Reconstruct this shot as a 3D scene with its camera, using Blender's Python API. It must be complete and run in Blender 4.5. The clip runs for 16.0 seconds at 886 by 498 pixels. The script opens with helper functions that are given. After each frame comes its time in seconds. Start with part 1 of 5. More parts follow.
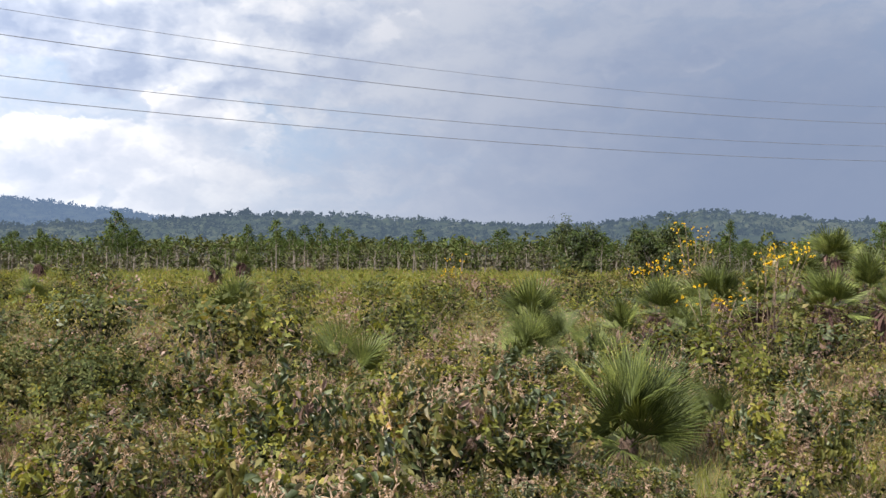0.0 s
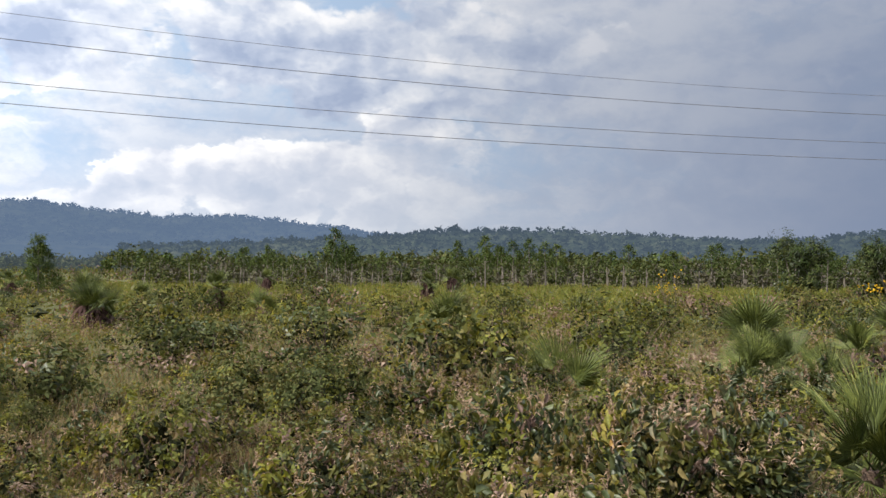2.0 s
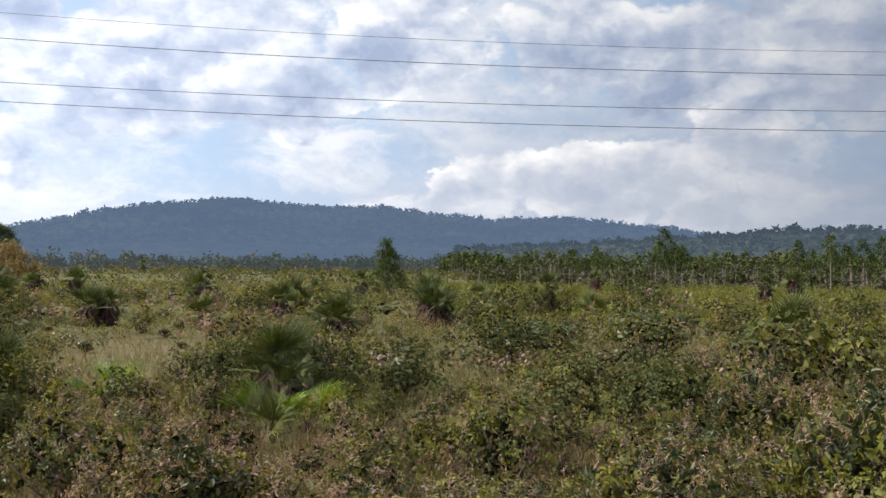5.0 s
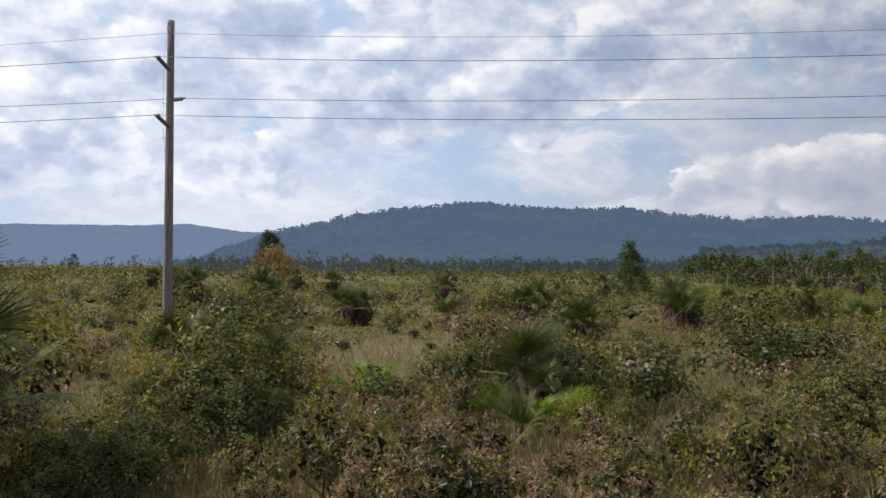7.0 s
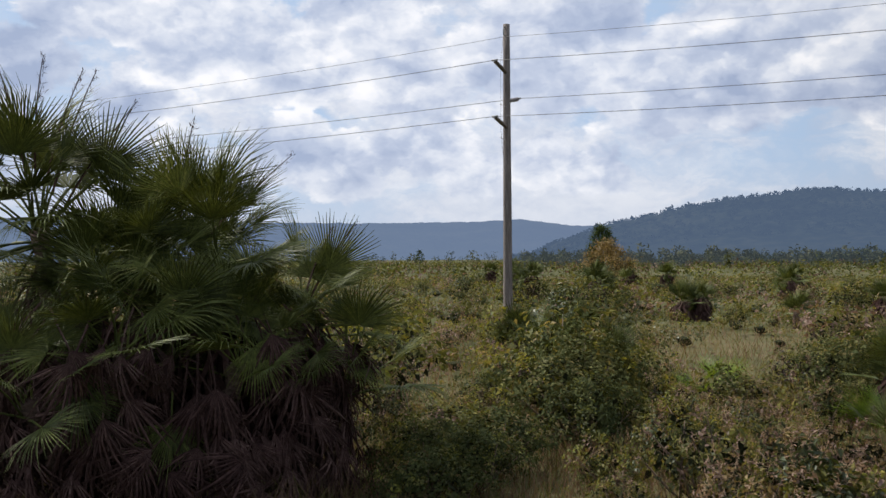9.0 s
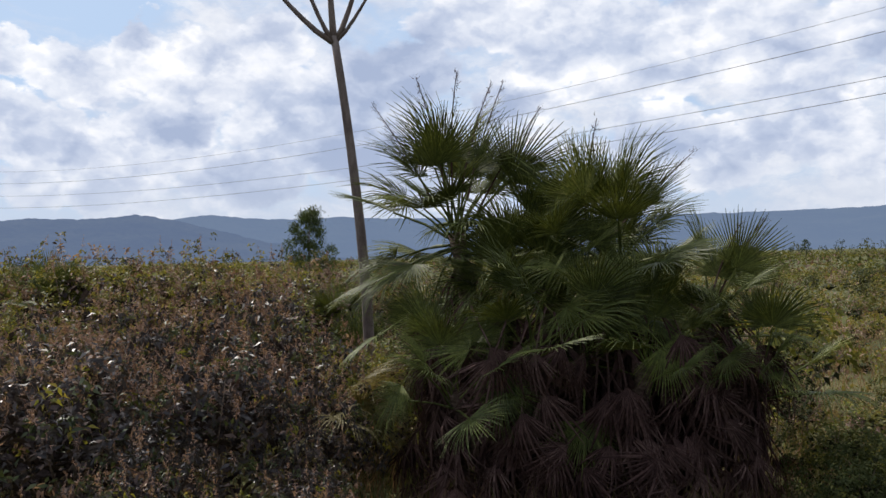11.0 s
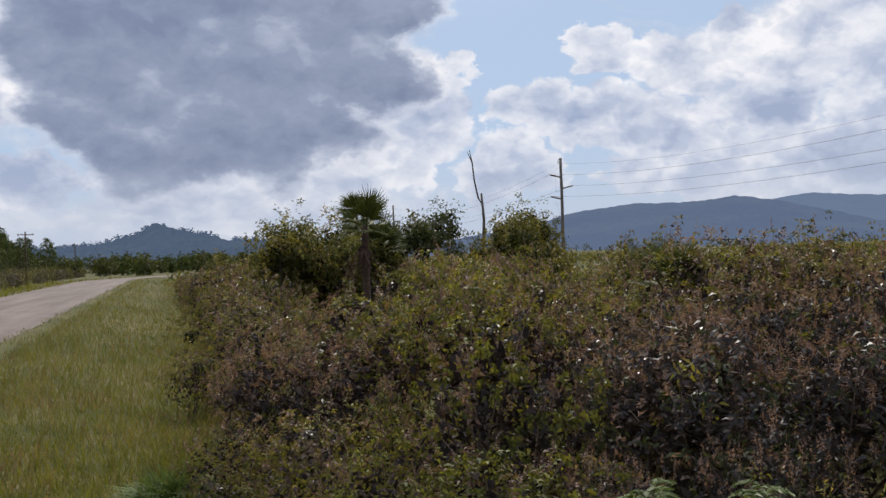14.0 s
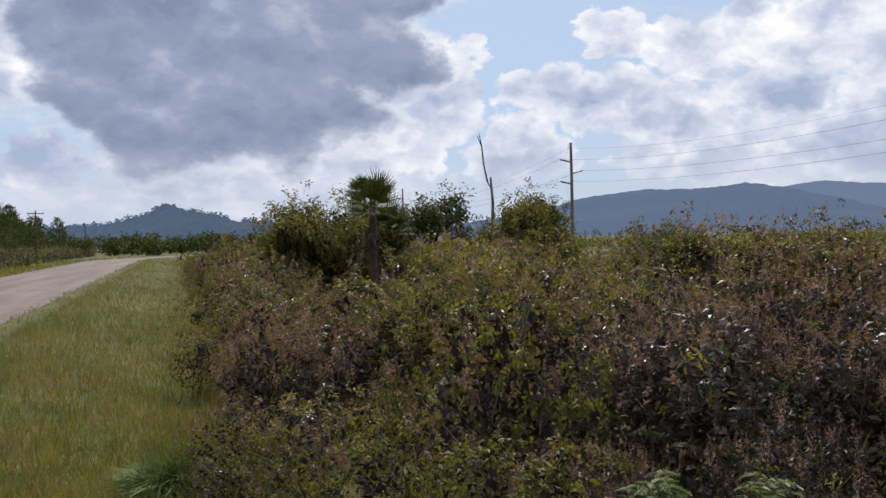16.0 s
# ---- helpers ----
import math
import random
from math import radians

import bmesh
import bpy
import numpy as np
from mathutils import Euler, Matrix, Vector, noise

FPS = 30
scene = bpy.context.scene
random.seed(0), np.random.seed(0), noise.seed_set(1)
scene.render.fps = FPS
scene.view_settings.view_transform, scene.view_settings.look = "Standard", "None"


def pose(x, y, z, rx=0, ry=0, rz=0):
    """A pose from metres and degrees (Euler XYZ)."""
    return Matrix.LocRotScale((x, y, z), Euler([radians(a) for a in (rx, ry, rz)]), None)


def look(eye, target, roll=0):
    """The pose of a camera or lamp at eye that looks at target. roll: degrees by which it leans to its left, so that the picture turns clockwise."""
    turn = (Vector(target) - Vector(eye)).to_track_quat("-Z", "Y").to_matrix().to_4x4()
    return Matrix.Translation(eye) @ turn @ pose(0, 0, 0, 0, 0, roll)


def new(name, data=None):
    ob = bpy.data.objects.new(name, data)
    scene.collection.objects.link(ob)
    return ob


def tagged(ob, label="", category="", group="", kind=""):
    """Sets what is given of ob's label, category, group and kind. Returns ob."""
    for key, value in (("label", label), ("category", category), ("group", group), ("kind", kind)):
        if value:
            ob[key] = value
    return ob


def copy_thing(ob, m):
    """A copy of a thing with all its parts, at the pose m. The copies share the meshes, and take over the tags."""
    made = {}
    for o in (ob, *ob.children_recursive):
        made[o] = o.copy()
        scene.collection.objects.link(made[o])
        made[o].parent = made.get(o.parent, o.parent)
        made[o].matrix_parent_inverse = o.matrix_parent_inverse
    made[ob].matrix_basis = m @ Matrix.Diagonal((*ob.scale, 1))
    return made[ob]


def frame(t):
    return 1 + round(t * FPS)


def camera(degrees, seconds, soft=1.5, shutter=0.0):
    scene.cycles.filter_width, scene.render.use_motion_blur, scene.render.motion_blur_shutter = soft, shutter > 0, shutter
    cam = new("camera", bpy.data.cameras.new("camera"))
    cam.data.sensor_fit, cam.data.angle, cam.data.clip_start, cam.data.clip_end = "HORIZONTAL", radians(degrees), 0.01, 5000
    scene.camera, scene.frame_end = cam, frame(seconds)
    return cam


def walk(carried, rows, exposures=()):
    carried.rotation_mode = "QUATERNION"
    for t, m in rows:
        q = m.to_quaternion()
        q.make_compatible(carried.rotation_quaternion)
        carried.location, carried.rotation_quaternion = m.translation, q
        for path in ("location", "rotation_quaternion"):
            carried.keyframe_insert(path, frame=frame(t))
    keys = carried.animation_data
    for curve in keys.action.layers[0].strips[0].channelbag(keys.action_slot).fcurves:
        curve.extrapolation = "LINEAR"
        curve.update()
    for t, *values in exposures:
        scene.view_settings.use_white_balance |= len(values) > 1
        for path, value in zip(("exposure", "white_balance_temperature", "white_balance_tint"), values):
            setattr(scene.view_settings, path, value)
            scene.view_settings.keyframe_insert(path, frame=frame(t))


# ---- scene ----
FOV = 51.07
EYE = 2.0
# seconds, place, heading to the left of +y, pitch, roll
PATH = [
    (0.0, -0.000, 0.000, 2.000, 0.00, 0.19, -0.22),
    (0.5, -0.033, 0.027, 1.999, 2.46, 0.70, -0.29),
    (1.0, -0.073, 0.055, 1.988, 5.98, 0.95, -0.05),
    (1.5, -0.091, 0.057, 1.984, 9.51, 1.11, -0.26),
    (2.0, -0.113, 0.029, 1.986, 12.73, 1.09, -0.38),
    (2.5, -0.138, 0.038, 1.984, 17.02, 1.05, -0.16),
    (3.0, -0.173, 0.087, 1.982, 20.03, 1.25, -0.43),
    (3.5, -0.204, 0.098, 1.974, 23.39, 1.15, -0.66),
    (4.0, -0.204, 0.090, 1.977, 26.47, 1.02, -0.77),
    (6.5, -0.319, 0.079, 1.985, 43.51, 1.18, -0.10),
    (7.0, -0.355, 0.085, 1.990, 47.49, 1.09, -0.39),
    (7.5, -0.385, 0.081, 1.996, 51.73, 1.05, -0.50),
    (8.0, -0.419, 0.079, 1.987, 57.13, 0.86, -0.38),
    (10.5, -0.568, -0.251, 2.095, 84.25, 0.58, 1.20),
    (11.0, -0.566, -0.279, 2.085, 90.37, 0.49, 1.25),
    (11.5, -0.566, -0.308, 2.084, 95.21, 0.44, 1.30),
    (12.0, -0.561, -0.342, 2.079, 100.49, 0.11, 1.42),
    (12.5, -0.589, -0.374, 2.083, 106.19, 0.12, 1.78),
    (13.0, -0.565, -0.393, 2.087, 112.95, 0.46, 1.97),
    (13.5, -0.495, -0.403, 2.097, 119.59, 0.70, 1.99),
    (14.0, -0.489, -0.443, 2.095, 126.24, 0.33, 1.98),
    (14.5, -0.522, -0.486, 2.095, 132.39, -0.14, 1.88),
    (15.0, -0.554, -0.491, 2.094, 134.00, -0.25, 1.52),
    (15.5, -0.589, -0.494, 2.089, 131.89, -0.40, 1.44),
    (16.0, -0.603, -0.486, 2.092, 126.80, -0.66, 1.29),
]
cam = camera(FOV, 16.0, soft=1.5)
walk(cam, [(t, pose(x, y, z, 90 + pitch, roll, yaw)) for t, x, y, z, yaw, pitch, roll in PATH],
     [(0.0, 0.88, 6600, 11), (0.5, 0.76, 6600, 11), (1.0, 0.6, 6580, 11), (2.0, 0.55, 6560, 10), (4.0, 0.45, 6530, 10), (7.0, 0.02, 6450, 11), (8.0, -0.1, 6450, 11), (10.0, -0.02, 6450, 11), (11.0, 0.0, 6450, 11), (12.5, 0.08, 6450, 11), (13.5, -0.25, 6450, 12), (14.5, -0.1, 6480, 12), (16.0, -0.08, 6480, 12)])

# ---- light ----
SUN_AZ, SUN_EL = 128.0, 48.0      # degrees: to the left of +y, above the horizon


def heading(az, el=0.0):
    a, e = radians(az), radians(el)
    return Vector((-math.sin(a) * math.cos(e), math.cos(a) * math.cos(e), math.sin(e)))


sun_data = bpy.data.lights.new("sun", "SUN")
sun_data.energy, sun_data.angle, sun_data.color = 4.9, radians(0.6), (1.0, 0.94, 0.83)
sun = new("sun", sun_data)
sun.matrix_world = look((0, 0, 60), Vector((0, 0, 60)) - heading(SUN_AZ, SUN_EL))

SKY_STRENGTH = 0.1
sky_world = bpy.data.worlds.new("sky")
scene.world = sky_world
sky_world.use_nodes = True


class Nodes:
    """A few short words for wiring shader nodes."""

    def __init__(self, tree):
        self.tree = tree
        tree.nodes.clear()

    def add(self, kind, **values):
        n = self.tree.nodes.new(kind)
        for key, v in values.items():
            setattr(n, key, v)
        return n

    def put(self, socket, v):
        if isinstance(v, bpy.types.NodeSocket):
            self.tree.links.new(v, socket)
        elif v is not None:
            socket.default_value = v

    def math(self, op, a, b=0.0, clamp=False):
        n = self.add("ShaderNodeMath", operation=op, use_clamp=clamp)
        self.put(n.inputs[0], a), self.put(n.inputs[1], b)
        return n.outputs[0]

    def vec(self, op, a, b=(0, 0, 0)):
        n = self.add("ShaderNodeVectorMath", operation=op)
        self.put(n.inputs[0], a), self.put(n.inputs[1], b)
        return n.outputs["Value"] if op in ("DISTANCE", "DOT_PRODUCT", "LENGTH") else n.outputs["Vector"]

    def noise(self, vector, scale, detail=4.0, rough=0.55, distort=0.0):
        n = self.add("ShaderNodeTexNoise")
        self.put(n.inputs["Vector"], vector)
        for key, v in (("Scale", scale), ("Detail", detail), ("Roughness", rough), ("Distortion", distort)):
            n.inputs[key].default_value = v
        return n.outputs["Fac"]

    def step(self, v, lo, hi, a=0.0, b=1.0):
        n = self.add("ShaderNodeMapRange", interpolation_type="SMOOTHSTEP")
        for key, x in zip(("Value", "From Min", "From Max", "To Min", "To Max"), (v, lo, hi, a, b)):
            self.put(n.inputs[key], x)
        return n.outputs[0]

    def mix(self, fac, a, b, blend="MIX"):
        n = self.add("ShaderNodeMix", data_type="RGBA", blend_type=blend)
        self.put(n.inputs[0], fac)
        for s, v in ((n.inputs[6], a), (n.inputs[7], b)):
            self.put(s, (*v, 1) if isinstance(v, tuple) else v)
        return n.outputs[2]

    def ramp(self, fac, stops):
        n = self.add("ShaderNodeValToRGB")
        self.put(n.inputs[0], fac)
        e = n.color_ramp.elements
        while len(e) < len(stops):
            e.new(0.5)
        for k, (p, c) in zip(e, stops):
            k.position, k.color = p, (*c, 1)
        return n.outputs[0]


def build_sky():
    """Broken cumulus over a pale blue sky, dull towards a distant squall, with one great grey cloud below the sun."""
    k = Nodes(sky_world.node_tree)
    d = k.vec("NORMALIZE", k.add("ShaderNodeTexCoord").outputs["Generated"])
    sky = k.add("ShaderNodeTexSky", sky_type="NISHITA", sun_disc=False)
    sky.sun_elevation, sky.sun_rotation = radians(SUN_EL), radians(-SUN_AZ)
    sky.air_density, sky.dust_density = 1.0, 1.5
    TALL = 1.55                                     # clouds are wider than high
    flat = k.vec("MULTIPLY", d, (57.3, 57.3, 57.3 * TALL))      # one unit is about a degree

    def turbulence(v, scale, amount, detail=4.0):
        n = k.add("ShaderNodeTexNoise")
        k.put(n.inputs["Vector"], v)
        for key, x in (("Scale", scale), ("Detail", detail), ("Roughness", 0.58)):
            n.inputs[key].default_value = x
        return k.vec("MULTIPLY", k.vec("SUBTRACT", n.outputs["Color"], (0.5, 0.5, 0.5)), (amount, amount, amount))

    rag = turbulence(flat, 0.16, 8.5, 6.0)
    torn = k.vec("ADD", flat, rag)
    slight = k.vec("ADD", flat, turbulence(flat, 0.5, 2.2, 5.0))

    def centre(az, el):
        c = heading(az, el) * 57.3
        return c.x, c.y, c.z * TALL

    def cluster(v, *blobs):
        """One minus the distance in radii from the nearest of some round heads."""
        best = None
        for az, el, r in blobs:
            one = k.math("MULTIPLY_ADD", k.vec("DISTANCE", v, centre(az, el)), -1.0 / r)
            one.node.inputs[2].default_value = 1.0
            best = one if best is None else k.math("MAXIMUM", best, one)
        return best

    def glow(az, el, inner, outer):
        return k.step(k.vec("DISTANCE", flat, centre(az, el)), inner, outer, 1.0, 0.0)

    def billow(v):
        n = k.add("ShaderNodeTexVoronoi", feature="SMOOTH_F1", normalize=True)
        k.put(n.inputs["Vector"], v)
        for key, x in (("Scale", 0.2), ("Detail", 3.0), ("Roughness", 0.5), ("Lacunarity", 2.2), ("Smoothness", 0.45)):
            n.inputs[key].default_value = x
        return k.math("SUBTRACT", 1.0, n.outputs["Distance"])

    def weigh(base, *pairs):
        for v, w in pairs:
            base = k.math("ADD", k.math("MULTIPLY", v, w), base)
        return base

    def unit(v):
        return k.math("MAXIMUM", k.math("MINIMUM", v, 1.0), 0.0)

    here, there = billow(slight), billow(k.vec("ADD", slight, (-0.7, -0.35, 1.5)))
    facing = k.math("SUBTRACT", here, there)                     # lumps that look to the sun
    fine = k.noise(flat, 0.5, 5.0, 0.5)
    broad = k.noise(k.vec("MULTIPLY", torn, (1, 1, 1.5)), 0.055, 5.0, 0.55)
    streak = k.noise(k.vec("MULTIPLY", torn, (1, 1, 2.4)), 0.16, 6.0, 0.6)

    up = k.add("ShaderNodeSeparateXYZ")
    k.put(up.inputs[0], d)
    az = k.math("ARCTAN2", k.math("MULTIPLY", up.outputs[0], -1.0), up.outputs[1])
    squall = glow(-24, 3.0, 4, 42)
    dull = glow(-8, 10, 6, 30)

    # the open sky: pale blue, veiled by thin high cloud
    clear = k.math("MAXIMUM", k.math("MAXIMUM", glow(120, 12, 2, 9), glow(111, 15.5, 1, 7)), k.math("MAXIMUM", k.math("MULTIPLY", glow(36, 7.5, 0.5, 6), 0.7), k.math("MULTIPLY", glow(18, 15, 0.3, 3), 1.0)))
    pale = k.mix(0.86, sky.outputs[0], (5.0, 6.6, 8.9))
    veil = k.step(weigh(broad, (clear, -0.22), (k.math("SUBTRACT", streak, 0.5), 0.55), (dull, 0.12)), 0.34, 0.62)
    white = k.ramp(k.step(weigh(0.0, (streak, 0.45), (broad, 0.55), (facing, 1.0)), 0.28, 0.7), ((0.0, (5.6, 6.2, 7.5)), (0.5, (7.4, 7.8, 8.7)), (1.0, (9.4, 9.5, 9.8))))
    colour = k.mix(k.math("MULTIPLY", veil, 0.9), pale, white)

    # blue-grey air behind the bank of cumulus over the ridge
    colour = k.mix(k.math("MULTIPLY", glow(25, 4, 3, 16), 0.6), colour, (5.0, 5.9, 7.5))

    # heaps of cumulus
    heaps = cluster(torn,
                    (15, 12, 6.5), (24, 13.5, 4.5), (7, 12.5, 4.0), (-11.3, 10.6, 1.5), (-15, 11.3, 1.4), (-17, 7.8, 1.6), (46, 13, 6), (42, 10, 3.5), (35, 13.5, 4.5), (53, 11, 6),
                    (61, 13, 6.5), (69, 6.6, 3.0), (61, 6.0, 2.8), (58.5, 5.6, 2.2), (65, 5.4, 2.6), (73, 5.6, 3.0), (77, 6.6, 3.4), (69, 11, 4),
                    (78, 12.5, 4.5), (83, 14, 5), (73, 14, 5), (88, 14.5, 3.5), (85.5, 9.8, 2.8), (94, 10.5, 4.5), (92, 5.5, 3.4), (105, 10.6, 2.8), (101, 12.6, 3.4), (99.5, 9, 4.2), (96, 6, 3.6))
    sunny = cluster(torn, (107, 7.6, 4.0), (103, 4.8, 3.4), (112, 7.0, 3.4), (109, 4.0, 3.0), (116, 7.6, 2.8), (120, 8.6, 2.6), (115.3, 11.6, 2.0), (111, 10.6, 2.8), (108.3, 12.2, 2.4), (114, 4.6, 3.0),
                    (122, 4.8, 3.2), (127.3, 8.3, 3.2), (130, 6.4, 3.4), (125.4, 11.2, 1.8), (133, 4.6, 3.4), (152.5, 9.4, 2.6), (156, 6.6, 3.4), (141, 4.0, 4.0), (150, 4.8, 2.6))
    heaps = k.math("MAXIMUM", heaps, sunny)
    dens = weigh(-0.02, (heaps, 0.85), (k.math("SUBTRACT", here, 0.62), 1.5), (k.math("SUBTRACT", fine, 0.5), 0.5))
    mask = k.step(dens, -0.03, 0.16, 0.0, 0.96)
    grey = cluster(torn, (25, 11, 4.5), (37.5, 11.5, 4.0), (41, 9, 3), (85.3, 9.6, 2.4), (20, 9.8, 3.5), (63, 10, 4), (98, 6.5, 3.5), (110, 6.0, 2.6), (17, 4.3, 4), (93, 12, 5), (95, 7, 5), (105, 8.3, 2.2), (100, 4.5, 4), (80, 5, 5), (70, 3.5, 5), (88, 9, 4), (48, 8, 5), (54, 5, 5), (5, 9, 6), (154, 5.5, 7), (147, 3.5, 6), (159, 8, 6))
    light = unit(weigh(0.66, (facing, 2.7), (k.step(dens, 0.08, 0.6), -0.24), (k.step(grey, -0.2, 0.6), -0.34), (k.math("SUBTRACT", fine, 0.5), 0.25), (k.math("SUBTRACT", broad, 0.5), 0.5)))
    cloud = k.ramp(light, ((0.0, (4.0, 4.8, 6.6)), (0.35, (5.8, 6.5, 8.0)), (0.65, (8.3, 8.7, 9.5)), (0.9, (10.6, 10.6, 10.8))))
    colour = k.mix(mask, colour, cloud)
    bank = cluster(torn, (35, 3.9, 1.8), (32.5, 4.3, 2.3), (29.5, 4.9, 2.7), (26.5, 5.1, 3.0), (23.5, 5.6, 3.2), (20, 5.4, 3.2), (15.5, 6.8, 3.2), (13, 4.4, 2.8), (23.5, 3.4, 2.4), (18, 3.4, 2.4), (37.8, 4.2, 1.2))
    heaped = weigh(0.0, (bank, 0.9), (k.math("SUBTRACT", here, 0.62), 1.7), (k.math("SUBTRACT", fine, 0.5), 0.5))
    colour = k.mix(k.math("MULTIPLY", k.step(heaped, -0.02, 0.16, 0.0, 0.95), k.step(az, radians(9), radians(23), 0.25, 1.0)), colour, k.ramp(unit(weigh(0.66, (facing, 2.6), (k.step(heaped, 0.1, 0.8), -0.28))),
                   ((0.0, (5.4, 6.1, 7.5)), (0.45, (7.2, 7.6, 8.6)), (0.8, (10.4, 10.4, 10.6)), (1.0, (12.0, 12.0, 12.0)))))

    # the great grey cloud below the sun, its rim shining
    mass = cluster(torn, (139, 12, 8), (133, 12.5, 5), (146, 12.5, 6), (137, 8.6, 6.5), (143, 7.6, 5.5), (147.5, 9, 4), (130.5, 11, 3.4), (138, 18, 10), (158, 13.5, 5.5), (164, 10, 7), (129.5, 15, 3.5))
    thick = weigh(0.06, (mass, 1.0), (k.math("SUBTRACT", here, 0.62), 0.9), (k.math("SUBTRACT", fine, 0.5), 0.55))
    under = k.ramp(unit(weigh(0.2, (facing, 1.3), (k.math("SUBTRACT", broad, 0.5), 0.7), (k.math("SUBTRACT", streak, 0.5), 0.3), (k.step(thick, 0.0, 0.5, 1.0, 0.0), 0.62))),
                   ((0.0, (2.3, 2.8, 4.15)), (0.3, (3.2, 3.8, 5.2)), (0.6, (5.6, 6.2, 7.5)), (0.95, (10.6, 10.6, 10.8))))
    colour = k.mix(k.step(thick, -0.18, 0.32, 0.0, 0.96), colour, under)

    # haze along the horizon, the squall, the duller side of the sky
    colour = k.mix(k.step(up.outputs[2], 0.02, 0.12, 0.6, 0.0), colour, (6.1, 6.75, 7.9))
    colour = k.mix(k.math("MULTIPLY", dull, 0.5), colour, (4.2, 4.8, 6.1))
    colour = k.mix(k.math("MULTIPLY", squall, 0.93), colour, (2.2, 2.85, 4.3))
    shade = k.step(az, radians(6), radians(62), 0.58, 1.0)
    colour = k.vec("MULTIPLY", colour, k.vec("MULTIPLY", (1, 1, 1), shade))
    # a bright veil round the sun and overhead, above the view: added fill light
    aureole_fill = k.step(k.vec("DISTANCE", d, tuple(heading(SUN_AZ, SUN_EL))), 0.05, 0.6, 1.0, 0.0)
    colour = k.mix(k.math("MULTIPLY", aureole_fill, 0.85), colour, (26.0, 25.0, 23.5))
    colour = k.mix(k.step(up.outputs[2], 0.32, 0.7, 0.0, 0.6), colour, (9.5, 10.0, 11.0))
    back = k.add("ShaderNodeBackground")
    k.put(back.inputs[0], colour)
    back.inputs[1].default_value = SKY_STRENGTH
    k.put(k.add("ShaderNodeOutputWorld").inputs[0], back.outputs[0])


build_sky()


# ---- materials ----
def material(name):
    m = bpy.data.materials.new(name)
    m.use_nodes = True
    return m, Nodes(m.node_tree)


def finish(k, shader, height=None):
    if height is not None:
        b = k.add("ShaderNodeBump")
        b.inputs["Strength"].default_value = 0.5
        b.inputs["Distance"].default_value = 0.02
        k.put(b.inputs["Height"], height)
        k.put(shader.inputs["Normal"], b.outputs[0])
    k.put(k.add("ShaderNodeOutputMaterial").inputs[0], shader.outputs[0])


def leaf_material(name, stops, rough=0.58, through_light=0.4, coat=0.24, tint=None):
    """Foliage: each leaf takes a tone of its own, with slow drifts of hue over the ground; part of the light passes through."""
    m, k = material(name)
    island = k.add("ShaderNodeNewGeometry").outputs["Random Per Island"]
    where = k.add("ShaderNodeNewGeometry").outputs["Position"]
    own = k.add("ShaderNodeObjectInfo").outputs["Random"]
    drift = k.noise(where, 0.9, 3.0, 0.6)
    f = k.math("ADD", k.math("MULTIPLY", island, 0.55), k.math("MULTIPLY_ADD", drift, 1.15))
    f.node.inputs[1].links[0].from_node.inputs[2].default_value = -0.43
    f = k.math("ADD", f, k.math("MULTIPLY_ADD", own, 0.3))
    f.node.inputs[1].links[0].from_node.inputs[2].default_value = -0.08
    colour = k.ramp(f, stops)
    spots = k.step(k.noise(where, 38.0, 3.0), 0.35, 0.7, 0.72, 1.12)
    colour = k.mix(1.0, colour, k.vec("MULTIPLY", (1, 1, 1), spots), "MULTIPLY")
    p = k.add("ShaderNodeBsdfPrincipled")
    k.put(p.inputs["Base Color"], colour)
    p.inputs["Roughness"].default_value = rough
    p.inputs["Specular IOR Level"].default_value = coat
    t = k.add("ShaderNodeBsdfTranslucent")
    k.put(t.inputs[0], k.mix(1.0, colour, (1.22, 1.08, 0.62) if tint is None else tint, "MULTIPLY"))
    x = k.add("ShaderNodeMixShader")
    x.inputs[0].default_value = through_light
    k.put(x.inputs[1], p.outputs[0]), k.put(x.inputs[2], t.outputs[0])
    finish(k, x)
    return m


def plain_material(name, stops, scale, rough=0.8, stretch=(1, 1, 1), fine=12.0, spec=0.3, relief=True):
    m, k = material(name)
    co = k.vec("MULTIPLY", k.add("ShaderNodeTexCoord").outputs["Object"], stretch)
    a, b = k.noise(co, scale, 5.0, 0.6), k.noise(co, scale * fine, 4.0, 0.65)
    f = k.math("ADD", k.math("MULTIPLY", a, 0.6), k.math("MULTIPLY", b, 0.4))
    p = k.add("ShaderNodeBsdfPrincipled")
    k.put(p.inputs["Base Color"], k.ramp(k.step(f, 0.3, 0.7), stops))
    p.inputs["Roughness"].default_value, p.inputs["Specular IOR Level"].default_value = rough, spec
    finish(k, p, b if relief else None)
    return m


OLIVE = leaf_material("olive leaves", ((0.0, (0.035, 0.048, 0.014)), (0.35, (0.088, 0.099, 0.025)), (0.65, (0.153, 0.15, 0.04)), (0.88, (0.235, 0.187, 0.075)), (1.0, (0.32, 0.26, 0.15))))
BRIGHT = leaf_material("yellow-green leaves", ((0.0, (0.06, 0.075, 0.016)), (0.4, (0.15, 0.165, 0.032)), (0.7, (0.24, 0.235, 0.045)), (0.88, (0.3, 0.245, 0.06)), (1.0, (0.36, 0.29, 0.16))))
DARK = leaf_material("dark glossy leaves", ((0.0, (0.026, 0.04, 0.016)), (0.5, (0.06, 0.08, 0.032)), (0.8, (0.11, 0.125, 0.055)), (0.93, (0.22, 0.2, 0.13)), (1.0, (0.34, 0.2, 0.06))), rough=0.46, through_light=0.2, coat=0.38)
